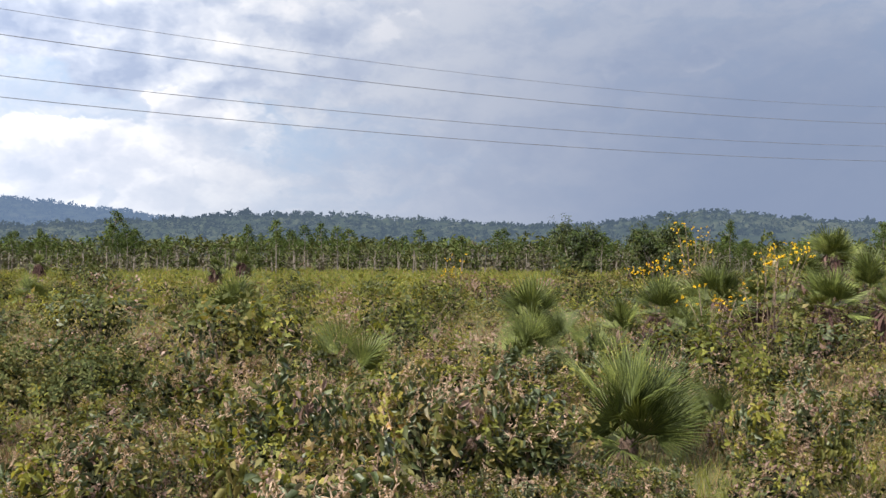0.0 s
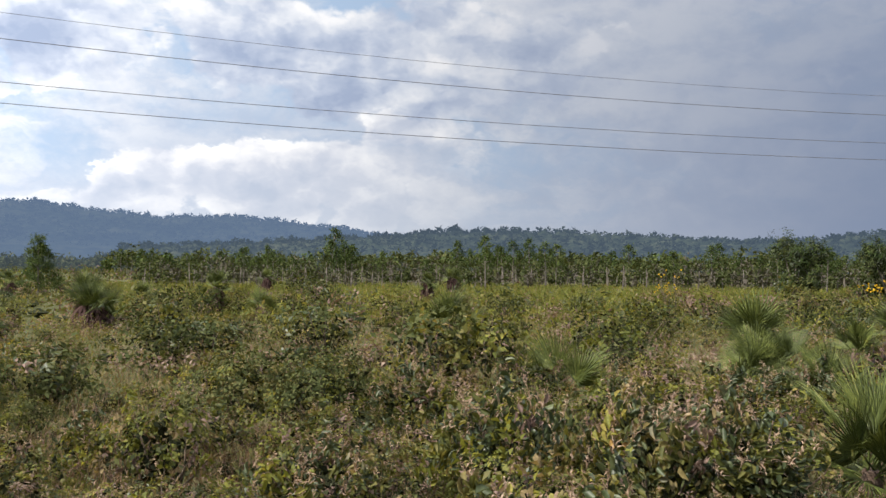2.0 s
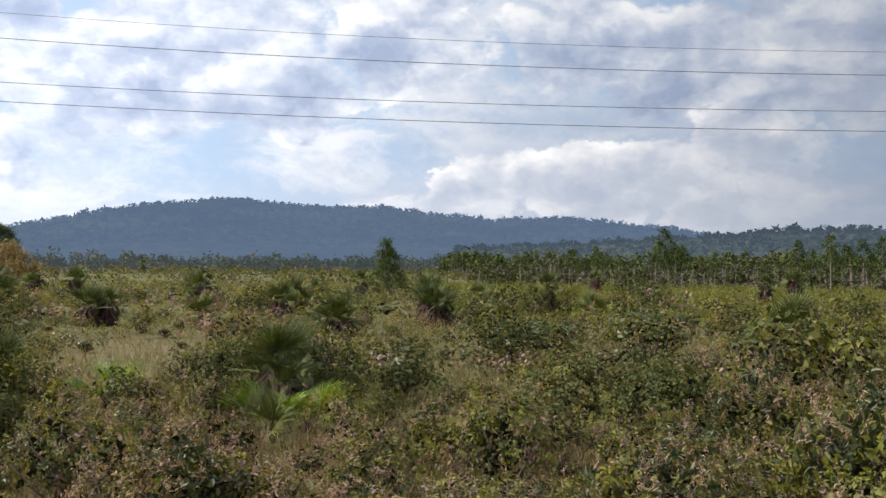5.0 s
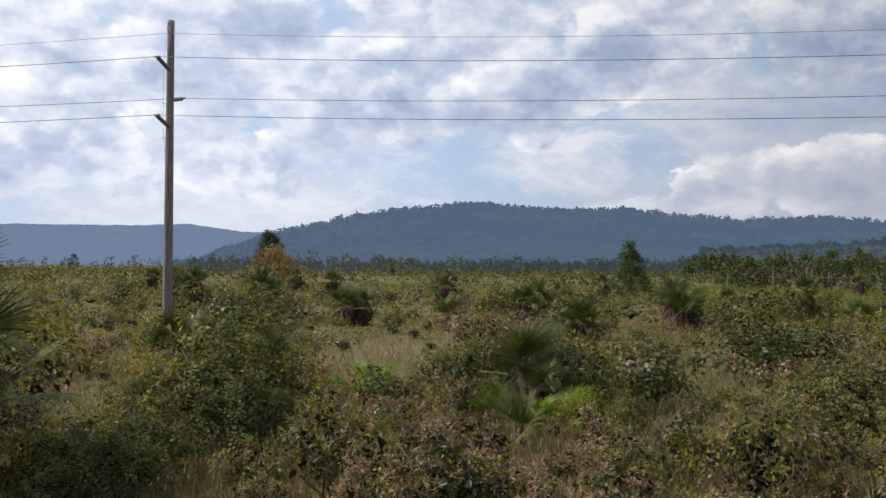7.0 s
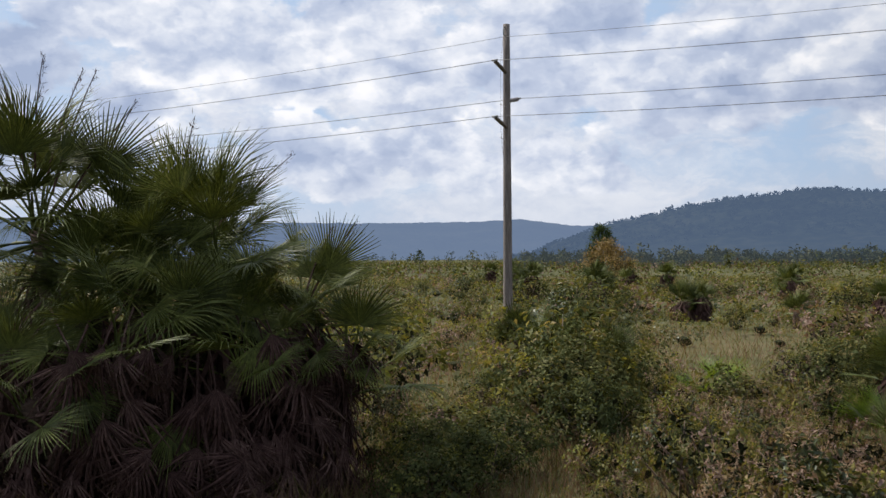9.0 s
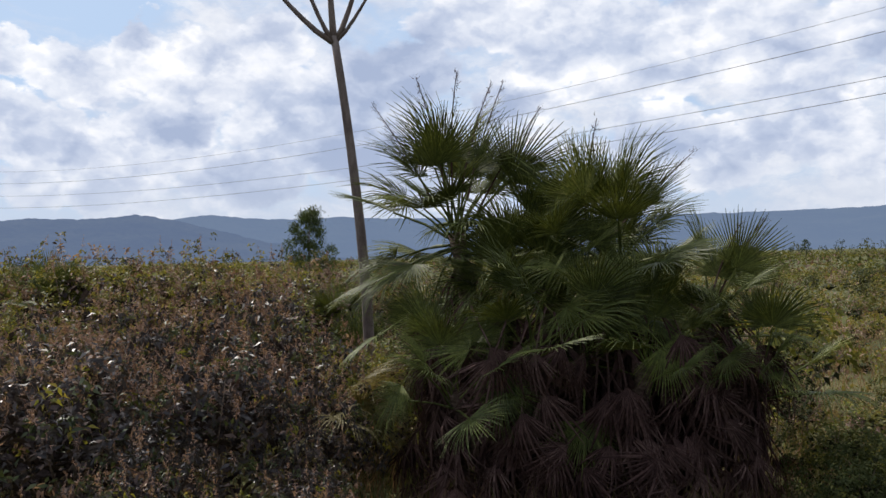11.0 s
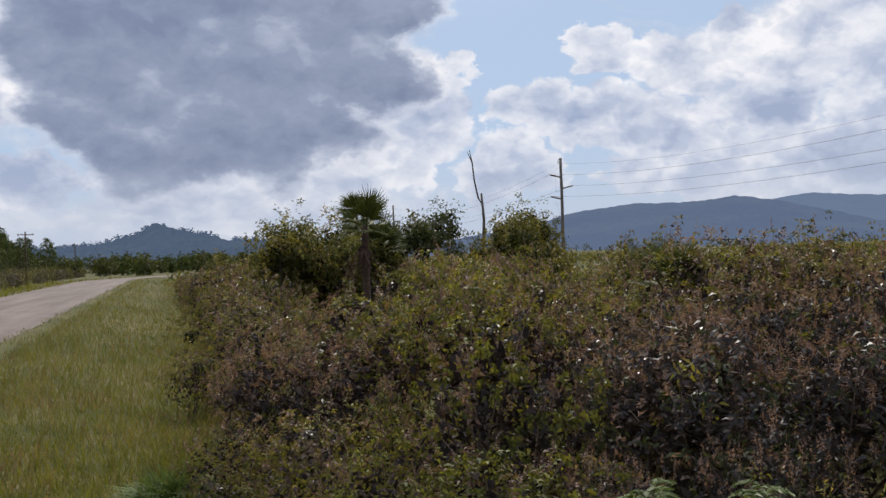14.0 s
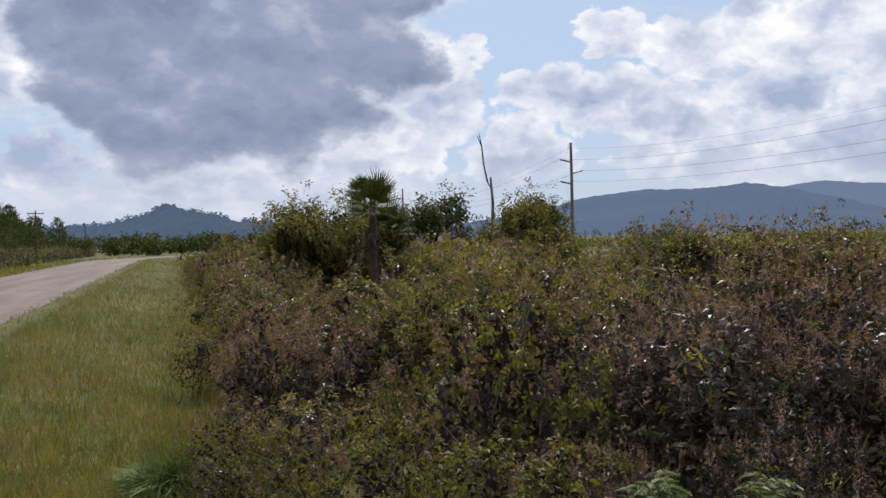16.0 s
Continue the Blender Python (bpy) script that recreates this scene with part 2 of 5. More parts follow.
BROWN = leaf_material("reddish brown leaves", ((0.0, (0.075, 0.047, 0.04)), (0.4, (0.165, 0.106, 0.088)), (0.75, (0.28, 0.19, 0.155)), (1.0, (0.39, 0.29, 0.23))), rough=0.6, through_light=0.3)
# darker than DARK for the same shrub: backlit shade put into the colour
DUSK = leaf_material("dull leaves, dark as if backlit", ((0.0, (0.018, 0.017, 0.02)), (0.4, (0.038, 0.034, 0.037)), (0.7, (0.062, 0.052, 0.053)), (0.9, (0.095, 0.075, 0.07)), (1.0, (0.16, 0.12, 0.11))), rough=0.44, through_light=0.16, coat=0.36)
# leaves inside thicket shrubs, coloured dark to stand for the shade there
SHADE_LEAF = leaf_material("inner leaves, shade in the tone", ((0.0, (0.024, 0.019, 0.02)), (0.5, (0.05, 0.039, 0.039)), (1.0, (0.1, 0.078, 0.074))), rough=0.9, through_light=0.05, coat=0.03)
REDDISH = leaf_material("reddish withered flower heads", ((0.0, (0.11, 0.068, 0.058)), (0.5, (0.22, 0.142, 0.122)), (1.0, (0.36, 0.26, 0.22))), rough=0.75, through_light=0.4, coat=0.15)
YELLOW_FROND = leaf_material("yellowing palm frond", ((0.0, (0.07, 0.065, 0.025)), (0.5, (0.17, 0.145, 0.06)), (1.0, (0.3, 0.25, 0.13))), rough=0.6, through_light=0.3)
YOUNG_FROND = leaf_material("young palm frond", ((0.0, (0.07, 0.12, 0.014)), (0.5, (0.16, 0.24, 0.025)), (1.0, (0.26, 0.33, 0.045))), rough=0.5, through_light=0.25)
PINK = leaf_material("dry pinkish flower heads", ((0.0, (0.2, 0.13, 0.09)), (0.5, (0.36, 0.255, 0.185)), (1.0, (0.5, 0.39, 0.3))), rough=0.8, through_light=0.3, coat=0.1)
STRAW = leaf_material("dry straw grass", ((0.0, (0.1, 0.073, 0.034)), (0.5, (0.22, 0.163, 0.078)), (1.0, (0.38, 0.29, 0.155))), rough=0.7, through_light=0.3, coat=0.2)
RED_GRASS = leaf_material("reddish dry grass", ((0.0, (0.1, 0.06, 0.04)), (0.5, (0.2, 0.125, 0.085)), (1.0, (0.33, 0.23, 0.16))), rough=0.7, through_light=0.3, coat=0.2)
GRASS = leaf_material("verge grass", ((0.0, (0.048, 0.072, 0.014)), (0.4, (0.118, 0.143, 0.025)), (0.75, (0.195, 0.197, 0.042)), (1.0, (0.29, 0.265, 0.09))), rough=0.6, through_light=0.35, coat=0.2)
LUSH = leaf_material("lush green grass", ((0.0, (0.03, 0.065, 0.02)), (0.5, (0.07, 0.125, 0.035)), (1.0, (0.14, 0.2, 0.06))), rough=0.6, through_light=0.35, coat=0.2)
FERN = leaf_material("fern leaflets", ((0.0, (0.04, 0.065, 0.02)), (0.5, (0.08, 0.12, 0.033)), (1.0, (0.15, 0.19, 0.055))), rough=0.5)
PALE_GRASS = leaf_material("pale short grass", ((0.0, (0.17, 0.19, 0.09)), (0.5, (0.27, 0.28, 0.15)), (1.0, (0.4, 0.38, 0.25))), rough=0.7, through_light=0.3, coat=0.15)
FROND = leaf_material("palm frond", ((0.0, (0.032, 0.043, 0.014)), (0.5, (0.086, 0.108, 0.027)), (0.85, (0.175, 0.2, 0.05)), (1.0, (0.28, 0.28, 0.1))), rough=0.55, through_light=0.14, coat=0.22)
DEAD_FROND = leaf_material("dead palm frond", ((0.0, (0.036, 0.021, 0.02)), (0.5, (0.08, 0.047, 0.043)), (0.85, (0.15, 0.096, 0.086)), (1.0, (0.27, 0.19, 0.165))), rough=0.85, through_light=0.1, coat=0.06)
NEEDLE = leaf_material("pine needles", ((0.0, (0.03, 0.048, 0.018)), (0.5, (0.066, 0.096, 0.03)), (1.0, (0.14, 0.17, 0.055))), rough=0.8, through_light=0.2, coat=0.06)
WOODS = leaf_material("woodland leaves", ((0.0, (0.03, 0.042, 0.017)), (0.5, (0.07, 0.085, 0.03)), (1.0, (0.15, 0.15, 0.06))), rough=0.75, through_light=0.2, coat=0.08)
GREY_BRUSH = leaf_material("grey-brown brush", ((0.0, (0.045, 0.042, 0.03)), (0.5, (0.09, 0.083, 0.058)), (1.0, (0.15, 0.135, 0.098))), rough=0.7, through_light=0.15)
TAWNY = leaf_material("tawny leaves", ((0.0, (0.12, 0.085, 0.04)), (0.5, (0.24, 0.175, 0.08)), (1.0, (0.36, 0.27, 0.13))), rough=0.6)
PETAL = leaf_material("yellow petals", ((0.0, (0.55, 0.33, 0.01)), (1.0, (0.85, 0.6, 0.03))), rough=0.5, through_light=0.4, tint=(1.1, 1.0, 0.5))
# dark fill inside bushes and crowns: shade between leaves put into a colour
INNER = plain_material("dark fill for inner shade", ((0.0, (0.012, 0.014, 0.007)), (0.5, (0.026, 0.03, 0.014)), (1.0, (0.055, 0.055, 0.026))), 9.0, 0.95, spec=0.1)
PALE_BARK = plain_material("pale pine bark", ((0.0, (0.08, 0.065, 0.055)), (0.5, (0.15, 0.128, 0.112)), (1.0, (0.24, 0.21, 0.19))), 3.0, 0.9, (4, 4, 1))
SMOOTH_BARK = plain_material("smooth pale bark", ((0.0, (0.085, 0.064, 0.057)), (0.5, (0.15, 0.118, 0.106)), (1.0, (0.23, 0.19, 0.17))), 3.0, 0.85, (4, 4, 1))
BARK = plain_material("grey bark", ((0.0, (0.05, 0.042, 0.034)), (0.5, (0.115, 0.098, 0.082)), (1.0, (0.22, 0.19, 0.165))), 3.0, 0.9, (4, 4, 1))
PALM_BARK = plain_material("fibrous palm bark", ((0.0, (0.03, 0.02, 0.015)), (0.5, (0.09, 0.06, 0.045)), (1.0, (0.18, 0.13, 0.1))), 6.0, 0.95, (3, 3, 8))
TWIG = plain_material("twig", ((0.0, (0.06, 0.04, 0.03)), (1.0, (0.2, 0.15, 0.11))), 8.0, 0.9)
POLE_WOOD = plain_material("weathered pole wood", ((0.0, (0.1, 0.085, 0.078)), (0.5, (0.19, 0.165, 0.155)), (1.0, (0.3, 0.27, 0.255))), 2.5, 0.85, (9, 9, 0.7))
PORCELAIN = plain_material("brown glazed insulator", ((0.0, (0.1, 0.075, 0.065)), (1.0, (0.17, 0.13, 0.115))), 6.0, 0.35, spec=0.5, relief=False)
STEEL = plain_material("galvanised steel", ((0.0, (0.2, 0.2, 0.2)), (1.0, (0.34, 0.34, 0.34))), 10.0, 0.5, spec=0.5, relief=False)
WIRE = plain_material("aluminium conductor", ((0.0, (0.11, 0.11, 0.12)), (1.0, (0.18, 0.18, 0.19))), 5.0, 0.6, relief=False)


def ground_material():
    m, k = material("savanna ground")
    where = k.add("ShaderNodeNewGeometry").outputs["Position"]
    a, b, c = k.noise(where, 0.12, 4.0), k.noise(where, 1.3, 5.0), k.noise(where, 14.0, 5.0, 0.7)
    f = k.math("ADD", k.math("MULTIPLY", a, 0.4), k.math("ADD", k.math("MULTIPLY", b, 0.35), k.math("MULTIPLY", c, 0.25)))
    colour = k.ramp(k.step(f, 0.32, 0.68), ((0.0, (0.035, 0.04, 0.016)), (0.4, (0.062, 0.068, 0.026)), (0.7, (0.1, 0.09, 0.042)), (1.0, (0.155, 0.125, 0.07))))
    p = k.add("ShaderNodeBsdfPrincipled")
    k.put(p.inputs["Base Color"], colour)
    p.inputs["Roughness"].default_value, p.inputs["Specular IOR Level"].default_value = 0.95, 0.1
    finish(k, p, c)
    return m


def asphalt_material():
    m, k = material("sun-bleached asphalt")
    co = k.add("ShaderNodeTexCoord").outputs["UV"]
    long = k.vec("MULTIPLY", co, (1.0, 0.05, 1.0))
    tracks, blotch, grit = k.noise(long, 1.1, 3.0), k.noise(co, 0.5, 5.0), k.noise(co, 90.0, 3.0, 0.7)
    f = k.math("ADD", k.math("MULTIPLY", tracks, 0.45), k.math("ADD", k.math("MULTIPLY", blotch, 0.3), k.math("MULTIPLY", grit, 0.25)))
    colour = k.ramp(k.step(f, 0.32, 0.68), ((0.0, (0.08, 0.063, 0.057)), (0.5, (0.122, 0.097, 0.088)), (1.0, (0.18, 0.145, 0.132))))
    p = k.add("ShaderNodeBsdfPrincipled")
    k.put(p.inputs["Base Color"], colour)
    p.inputs["Roughness"].default_value, p.inputs["Specular IOR Level"].default_value = 0.8, 0.2
    finish(k, p, grit)
    return m


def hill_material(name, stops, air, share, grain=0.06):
    """Distant woods, their bluish haze painted on as a glow mixed over the wood's tones."""
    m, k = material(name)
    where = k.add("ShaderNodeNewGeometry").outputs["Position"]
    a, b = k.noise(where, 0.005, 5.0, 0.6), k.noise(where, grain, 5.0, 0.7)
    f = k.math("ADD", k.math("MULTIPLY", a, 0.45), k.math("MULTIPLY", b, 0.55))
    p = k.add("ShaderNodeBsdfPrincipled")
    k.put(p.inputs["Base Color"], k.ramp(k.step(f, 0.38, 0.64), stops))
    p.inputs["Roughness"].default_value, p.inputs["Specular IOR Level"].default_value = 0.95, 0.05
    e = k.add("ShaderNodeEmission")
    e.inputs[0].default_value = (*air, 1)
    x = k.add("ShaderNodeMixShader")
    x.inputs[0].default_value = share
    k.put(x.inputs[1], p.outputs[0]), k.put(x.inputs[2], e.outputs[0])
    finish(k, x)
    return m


GROUND, ASPHALT = ground_material(), asphalt_material()
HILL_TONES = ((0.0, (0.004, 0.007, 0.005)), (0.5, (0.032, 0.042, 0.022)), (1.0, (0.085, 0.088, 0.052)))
# air colour and share set how much haze is painted over each
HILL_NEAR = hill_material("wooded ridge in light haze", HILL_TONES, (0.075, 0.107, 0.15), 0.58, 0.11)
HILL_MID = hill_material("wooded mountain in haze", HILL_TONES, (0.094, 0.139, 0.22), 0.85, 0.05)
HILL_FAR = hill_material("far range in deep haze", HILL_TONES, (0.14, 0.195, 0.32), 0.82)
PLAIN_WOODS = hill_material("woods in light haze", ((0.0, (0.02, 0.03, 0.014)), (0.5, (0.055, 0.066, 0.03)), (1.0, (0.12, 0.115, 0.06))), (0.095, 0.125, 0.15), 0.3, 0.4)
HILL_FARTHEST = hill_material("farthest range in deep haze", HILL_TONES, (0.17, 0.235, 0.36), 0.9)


# ---- mesh helpers ----
class Soup:
    """Gathers many small quads and folded leaves, then makes one mesh of them."""

    def __init__(self):
        self.v, self.f, self.m, self.n = [], [], [], 0

    def take(self, v, f, slot):
        k = len(v)
        if k:
            per = v.shape[1]
            self.v.append(np.asarray(v, float).reshape(-1, 3))
            at = self.n + per * np.arange(k)[:, None, None] + np.asarray(f)[None]
            self.f.append(at.reshape(-1, 4))
            self.m.append(np.full(k * len(f), slot))
            self.n += per * k
        return self

    def quads(self, q, slot=0):
        q = np.asarray(q, float)
        return self.take(q, ((0, 1, 2, 3),), slot) if q.ndim == 3 and q.shape[1] == 4 else self.take(q, ((0, 1, 2, 3), (0, 3, 4, 5)), slot)

    def mesh(self, name, materials, smooth=False):
        v, f, slot = np.concatenate(self.v), np.concatenate(self.f), np.concatenate(self.m)
        n = len(slot)
        me = bpy.data.meshes.new(name)
        me.vertices.add(len(v)), me.loops.add(4 * n), me.polygons.add(n)
        me.vertices.foreach_set("co", v.astype(np.float32).ravel())
        me.loops.foreach_set("vertex_index", f.astype(np.int32).ravel())
        me.polygons.foreach_set("loop_start", np.arange(0, 4 * n, 4, dtype=np.int32))
        me.polygons.foreach_set("material_index", slot.astype(np.int32))
        for m in materials:
            me.materials.append(m)
        me.update(calc_edges=True)
        return me


def grid_mesh(name, p, materials, smooth=True, closed_u=False, uv=None):
    """A sheet of quads from an array of points p[u, v]."""
    a, b = p.shape[:2]
    idx = np.arange(a * b).reshape(a, b)
    if closed_u:
        idx = np.vstack([idx, idx[:1]])
    f = np.stack([idx[:-1, :-1], idx[1:, :-1], idx[1:, 1:], idx[:-1, 1:]], -1).reshape(-1, 4)
    me = bpy.data.meshes.new(name)
    me.from_pydata(p.reshape(-1, 3).tolist(), [], f.tolist())
    for m in materials:
        me.materials.append(m)
    if smooth:
        me.polygons.foreach_set("use_smooth", np.ones(len(f), bool))
    if uv is not None:
        layer = me.uv_layers.new(name="UVMap")
        loops = np.empty(len(me.loops), np.int32)
        me.loops.foreach_get("vertex_index", loops)
        layer.data.foreach_set("uv", uv.reshape(-1, 2)[loops].astype(np.float32).ravel())
    me.update()
    return me


def tube(path, radii, sides=6):
    """Quads round a line of points."""
    path = np.asarray(path, float)
    n = len(path)
    t = np.gradient(path, axis=0)
    t /= np.linalg.norm(t, axis=1)[:, None] + 1e-9
    ref = np.where(np.abs(t[:, 2:3]) > 0.9, [[1.0, 0, 0]], [[0, 0, 1.0]])
    a = np.cross(t, ref)
    a /= np.linalg.norm(a, axis=1)[:, None] + 1e-9
    b = np.cross(t, a)
    ang = np.linspace(0, 2 * np.pi, sides, endpoint=False)
    r = np.broadcast_to(np.asarray(radii, float), (n,))
    ring = path[:, None] + r[:, None, None] * (np.cos(ang)[None, :, None] * a[:, None] + np.sin(ang)[None, :, None] * b[:, None])
    nxt = np.roll(ring, -1, axis=1)
    return np.stack([ring[:-1], nxt[:-1], nxt[1:], ring[1:]], 2).reshape(-1, 4, 3)


def tube_mesh(name, runs, mat, sides=7):
    """One smooth mesh of closed tubes: runs of (path, radii)."""
    bm = bmesh.new()
    for path, radii in runs:
        path = np.asarray(path, float)
        q = tube(path, radii, sides).reshape(len(path) - 1, sides, 4, 3)
        rings = [[bm.verts.new(q[i, j, 0]) for j in range(sides)] for i in range(len(path) - 1)]
        rings.append([bm.verts.new(q[-1, j, 3]) for j in range(sides)])
        for lo, hi in zip(rings, rings[1:]):
            for j in range(sides):
                bm.faces.new((lo[j], lo[(j + 1) % sides], hi[(j + 1) % sides], hi[j])).smooth = True
        bm.faces.new(rings[-1]), bm.faces.new(rings[0][::-1])
    me = bpy.data.meshes.new(name)
    bm.to_mesh(me)
    bm.free()
    me.materials.append(mat)
    return me


def kites(rng, p, d, length, width, curl=0.2, folded=False, face=None):
    """Leaves at each point p, along d: bent kites, or blades folded along the midrib. face: which way their upper sides look."""
    n = len(p)
    d = d / (np.linalg.norm(d, axis=1)[:, None] + 1e-9)
    side = np.cross(d, rng.normal(size=(n, 3)) * 0.5 + [0, 0, 1.0] if face is None else face)
    side /= np.linalg.norm(side, axis=1)[:, None] + 1e-9
    up = np.cross(side, d)
    L, W = np.broadcast_to(length, (n,))[:, None], np.broadcast_to(width, (n,))[:, None]
    if folded:
        lift = up * W * 0.3
        one, two = p + d * L * 0.3 + up * L * 0.05, p + d * L * 0.68 - up * L * curl * 0.3
        return np.stack([p, one + side * W * 0.5 + lift, two + side * W * 0.45 + lift, p + d * L - up * L * curl, two - side * W * 0.45 + lift, one - side * W * 0.5 + lift], 1)
    mid = p + d * L * 0.45 + up * L * 0.1
    return np.stack([p, mid + side * W / 2, p + d * L - up * L * curl, mid - side * W / 2], 1)


def part(name, me, parent, label="", at=None):
    ob = new(name, me)
    ob.parent = parent
    if at is not None:
        ob.matrix_basis = at
    return tagged(ob, label) if label else ob


def thing(name, x, y, z, label, category, group=""):
    ob = new(name)
    ob.empty_display_size = 0.2
    ob.matrix_basis = pose(x, y, z)
    return tagged(ob, label, category, group)


def polar(az, dist):
    h = heading(az)
    return h.x * dist, h.y * dist


# ---- ground, road, hills ----
ROAD_AZ = 143.0
ROAD_U = np.array([-math.sin(radians(ROAD_AZ)), math.cos(radians(ROAD_AZ))])      # along the road, away
ROAD_S = np.array([-ROAD_U[1], ROAD_U[0]])                                        # across, from the field to the road
ROAD_S = ROAD_S if ROAD_S[0] > 0 else -ROAD_S
ROAD_NEAR, ROAD_FAR, ROAD_Z = 3.85, 10.3, 0.25


def smooth(x, lo, hi):
    t = np.clip((x - lo) / (hi - lo), 0, 1)
    return t * t * (3 - 2 * t)


def road_shift(along):
    """The road swings towards the field far off."""
    far = np.maximum(along - 120.0, 0.0)
    return -0.009 * far ** 2


def across(x, y):
    """Metres across the road from a line through the camera, and along it."""
    a = x * ROAD_U[0] + y * ROAD_U[1]
    s = x * ROAD_S[0] + y * ROAD_S[1] - road_shift(a)
    return s, a


def height(x, y):
    s, a = across(x, y)
    bank = smooth(s, 0.3, 2.6) * (1 - 0.35 * smooth(s, 11.5, 14.5))
    r = np.hypot(x, y)
    roll = 0.05 * np.sin(x * 0.31 + 1.0) * np.cos(y * 0.27) * smooth(r, 5, 20) * (1 - smooth(s, -2, 1))
    return ROAD_Z * 0.96 * bank + roll


def build_ground():
    rings = np.concatenate([[0.0], np.geomspace(0.5, 4600, 120)])
    ang = np.linspace(0, 2 * np.pi, 360, endpoint=False)
    x, y = np.cos(ang)[:, None] * rings, np.sin(ang)[:, None] * rings
    p = np.stack([x, y, height(x, y)], -1)
    g = new("ground", grid_mesh("ground", p, [GROUND], closed_u=True))
    tagged(g, "flat savanna ground of dry grass and bare brown soil", "ground", kind="structure")


def build_road():
    a = np.concatenate([np.linspace(-60, 0, 20, endpoint=False), np.linspace(0, 60, 200, endpoint=False), np.linspace(60, 240, 120)])
    s = np.linspace(ROAD_NEAR, ROAD_FAR, 12)
    A, S = np.meshgrid(a, s, indexing="ij")
    rag = (0.05 * np.sin(A * 0.9) * np.sin(A * 0.37 + 2) + 0.03 * np.sin(A * 3.1 + 1)) * ((S == s[0]) | (S == s[-1]))
    S2 = S + rag + road_shift(A)
    crown = 0.06 * (1 - ((S - (ROAD_NEAR + ROAD_FAR) / 2) / 3.3) ** 2)
    x, y = A * ROAD_U[0] + S2 * ROAD_S[0], A * ROAD_U[1] + S2 * ROAD_S[1]
    p = np.stack([x, y, ROAD_Z + crown], -1)
    low = p.copy()
    low[..., 2] = ROAD_Z - 0.15
    top = np.concatenate([low[:, :1], p, low[:, -1:]], 1)
    uv = np.stack([np.concatenate([S[:, :1], S, S[:, -1:]], 1), np.concatenate([A[:, :1], A, A[:, -1:]], 1)], -1)
    r = new("road", grid_mesh("road", top, [ASPHALT], smooth=False, uv=uv))
    tagged(r, "sun-bleached pinkish grey asphalt road without markings", "road", kind="structure")


def ridge(name, label, mat, near, far, az0, az1, crest, rough, seed):
    """A wooded range: slopes that climb from near to a crest at far and fall behind it."""
    noise.seed_set(seed)
    az = np.arange(az0, az1, 0.06)
    el = np.interp(az, [c[0] for c in crest], [c[1] for c in crest])
    kernel = np.hanning(27)
    el = np.convolve(np.pad(el, 13, mode="edge"), kernel / kernel.sum(), mode="valid")
    el = el * smooth(az, az0, az0 + 3) * (1 - smooth(az, az1 - 3, az1))
    t = np.concatenate([np.linspace(0, 1, 26), [1.15, 1.4]])
    rows = []
    for i, (a, e) in enumerate(zip(az, el)):
        h = heading(a)
        row = []
        for u in t:
            dist = near + (far - near) * u
            lift = (u ** 0.8 if u <= 1 else max(0.0, 1 - (u - 1) * 2.2)) * far * math.tan(radians(e))
            p = Vector((h.x * dist, h.y * dist, 0))
            folds = noise.fractal(p * (6.0 / far), 1.0, 2.0, 4)
            trees = noise.noise(p * (60.0 / far)) + 0.7 * noise.noise(p * (170.0 / far))
            z = lift * (1 + 0.45 * folds * u * (1 - min(u, 1.0) ** 2)) + far * 0.002 * rough * trees * min(1.0, u * 4) + EYE * u
            row.append((p.x, p.y, z - 2.0 * (u == 0)))
        rows.append(row)
    rows = np.array(rows)
    ob = new(name, grid_mesh(name, rows, [mat], smooth=False))
    tagged(ob, label, "hills", kind="structure")
    return rows


build_ground()
build_road()
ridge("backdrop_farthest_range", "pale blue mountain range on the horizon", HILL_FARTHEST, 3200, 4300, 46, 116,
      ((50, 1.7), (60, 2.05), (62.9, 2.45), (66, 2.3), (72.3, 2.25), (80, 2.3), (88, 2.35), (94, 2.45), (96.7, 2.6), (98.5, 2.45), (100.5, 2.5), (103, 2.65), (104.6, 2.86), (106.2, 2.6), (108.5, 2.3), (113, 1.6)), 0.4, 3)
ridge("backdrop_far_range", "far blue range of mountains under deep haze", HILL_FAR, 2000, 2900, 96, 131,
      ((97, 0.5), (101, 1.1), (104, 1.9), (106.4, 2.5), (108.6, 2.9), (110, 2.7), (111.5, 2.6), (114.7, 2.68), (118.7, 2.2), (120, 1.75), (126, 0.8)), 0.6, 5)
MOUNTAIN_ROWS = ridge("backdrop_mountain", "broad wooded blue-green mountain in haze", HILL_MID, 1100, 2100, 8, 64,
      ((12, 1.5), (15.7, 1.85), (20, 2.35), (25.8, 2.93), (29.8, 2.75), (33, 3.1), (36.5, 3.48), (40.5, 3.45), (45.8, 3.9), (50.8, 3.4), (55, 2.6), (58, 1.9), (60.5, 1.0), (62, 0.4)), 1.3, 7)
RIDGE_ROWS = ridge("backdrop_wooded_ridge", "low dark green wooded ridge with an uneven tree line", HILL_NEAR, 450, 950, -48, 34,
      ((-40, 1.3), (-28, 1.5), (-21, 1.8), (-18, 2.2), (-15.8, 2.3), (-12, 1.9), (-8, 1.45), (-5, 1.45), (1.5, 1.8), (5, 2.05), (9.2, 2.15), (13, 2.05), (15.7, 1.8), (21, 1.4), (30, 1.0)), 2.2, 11)
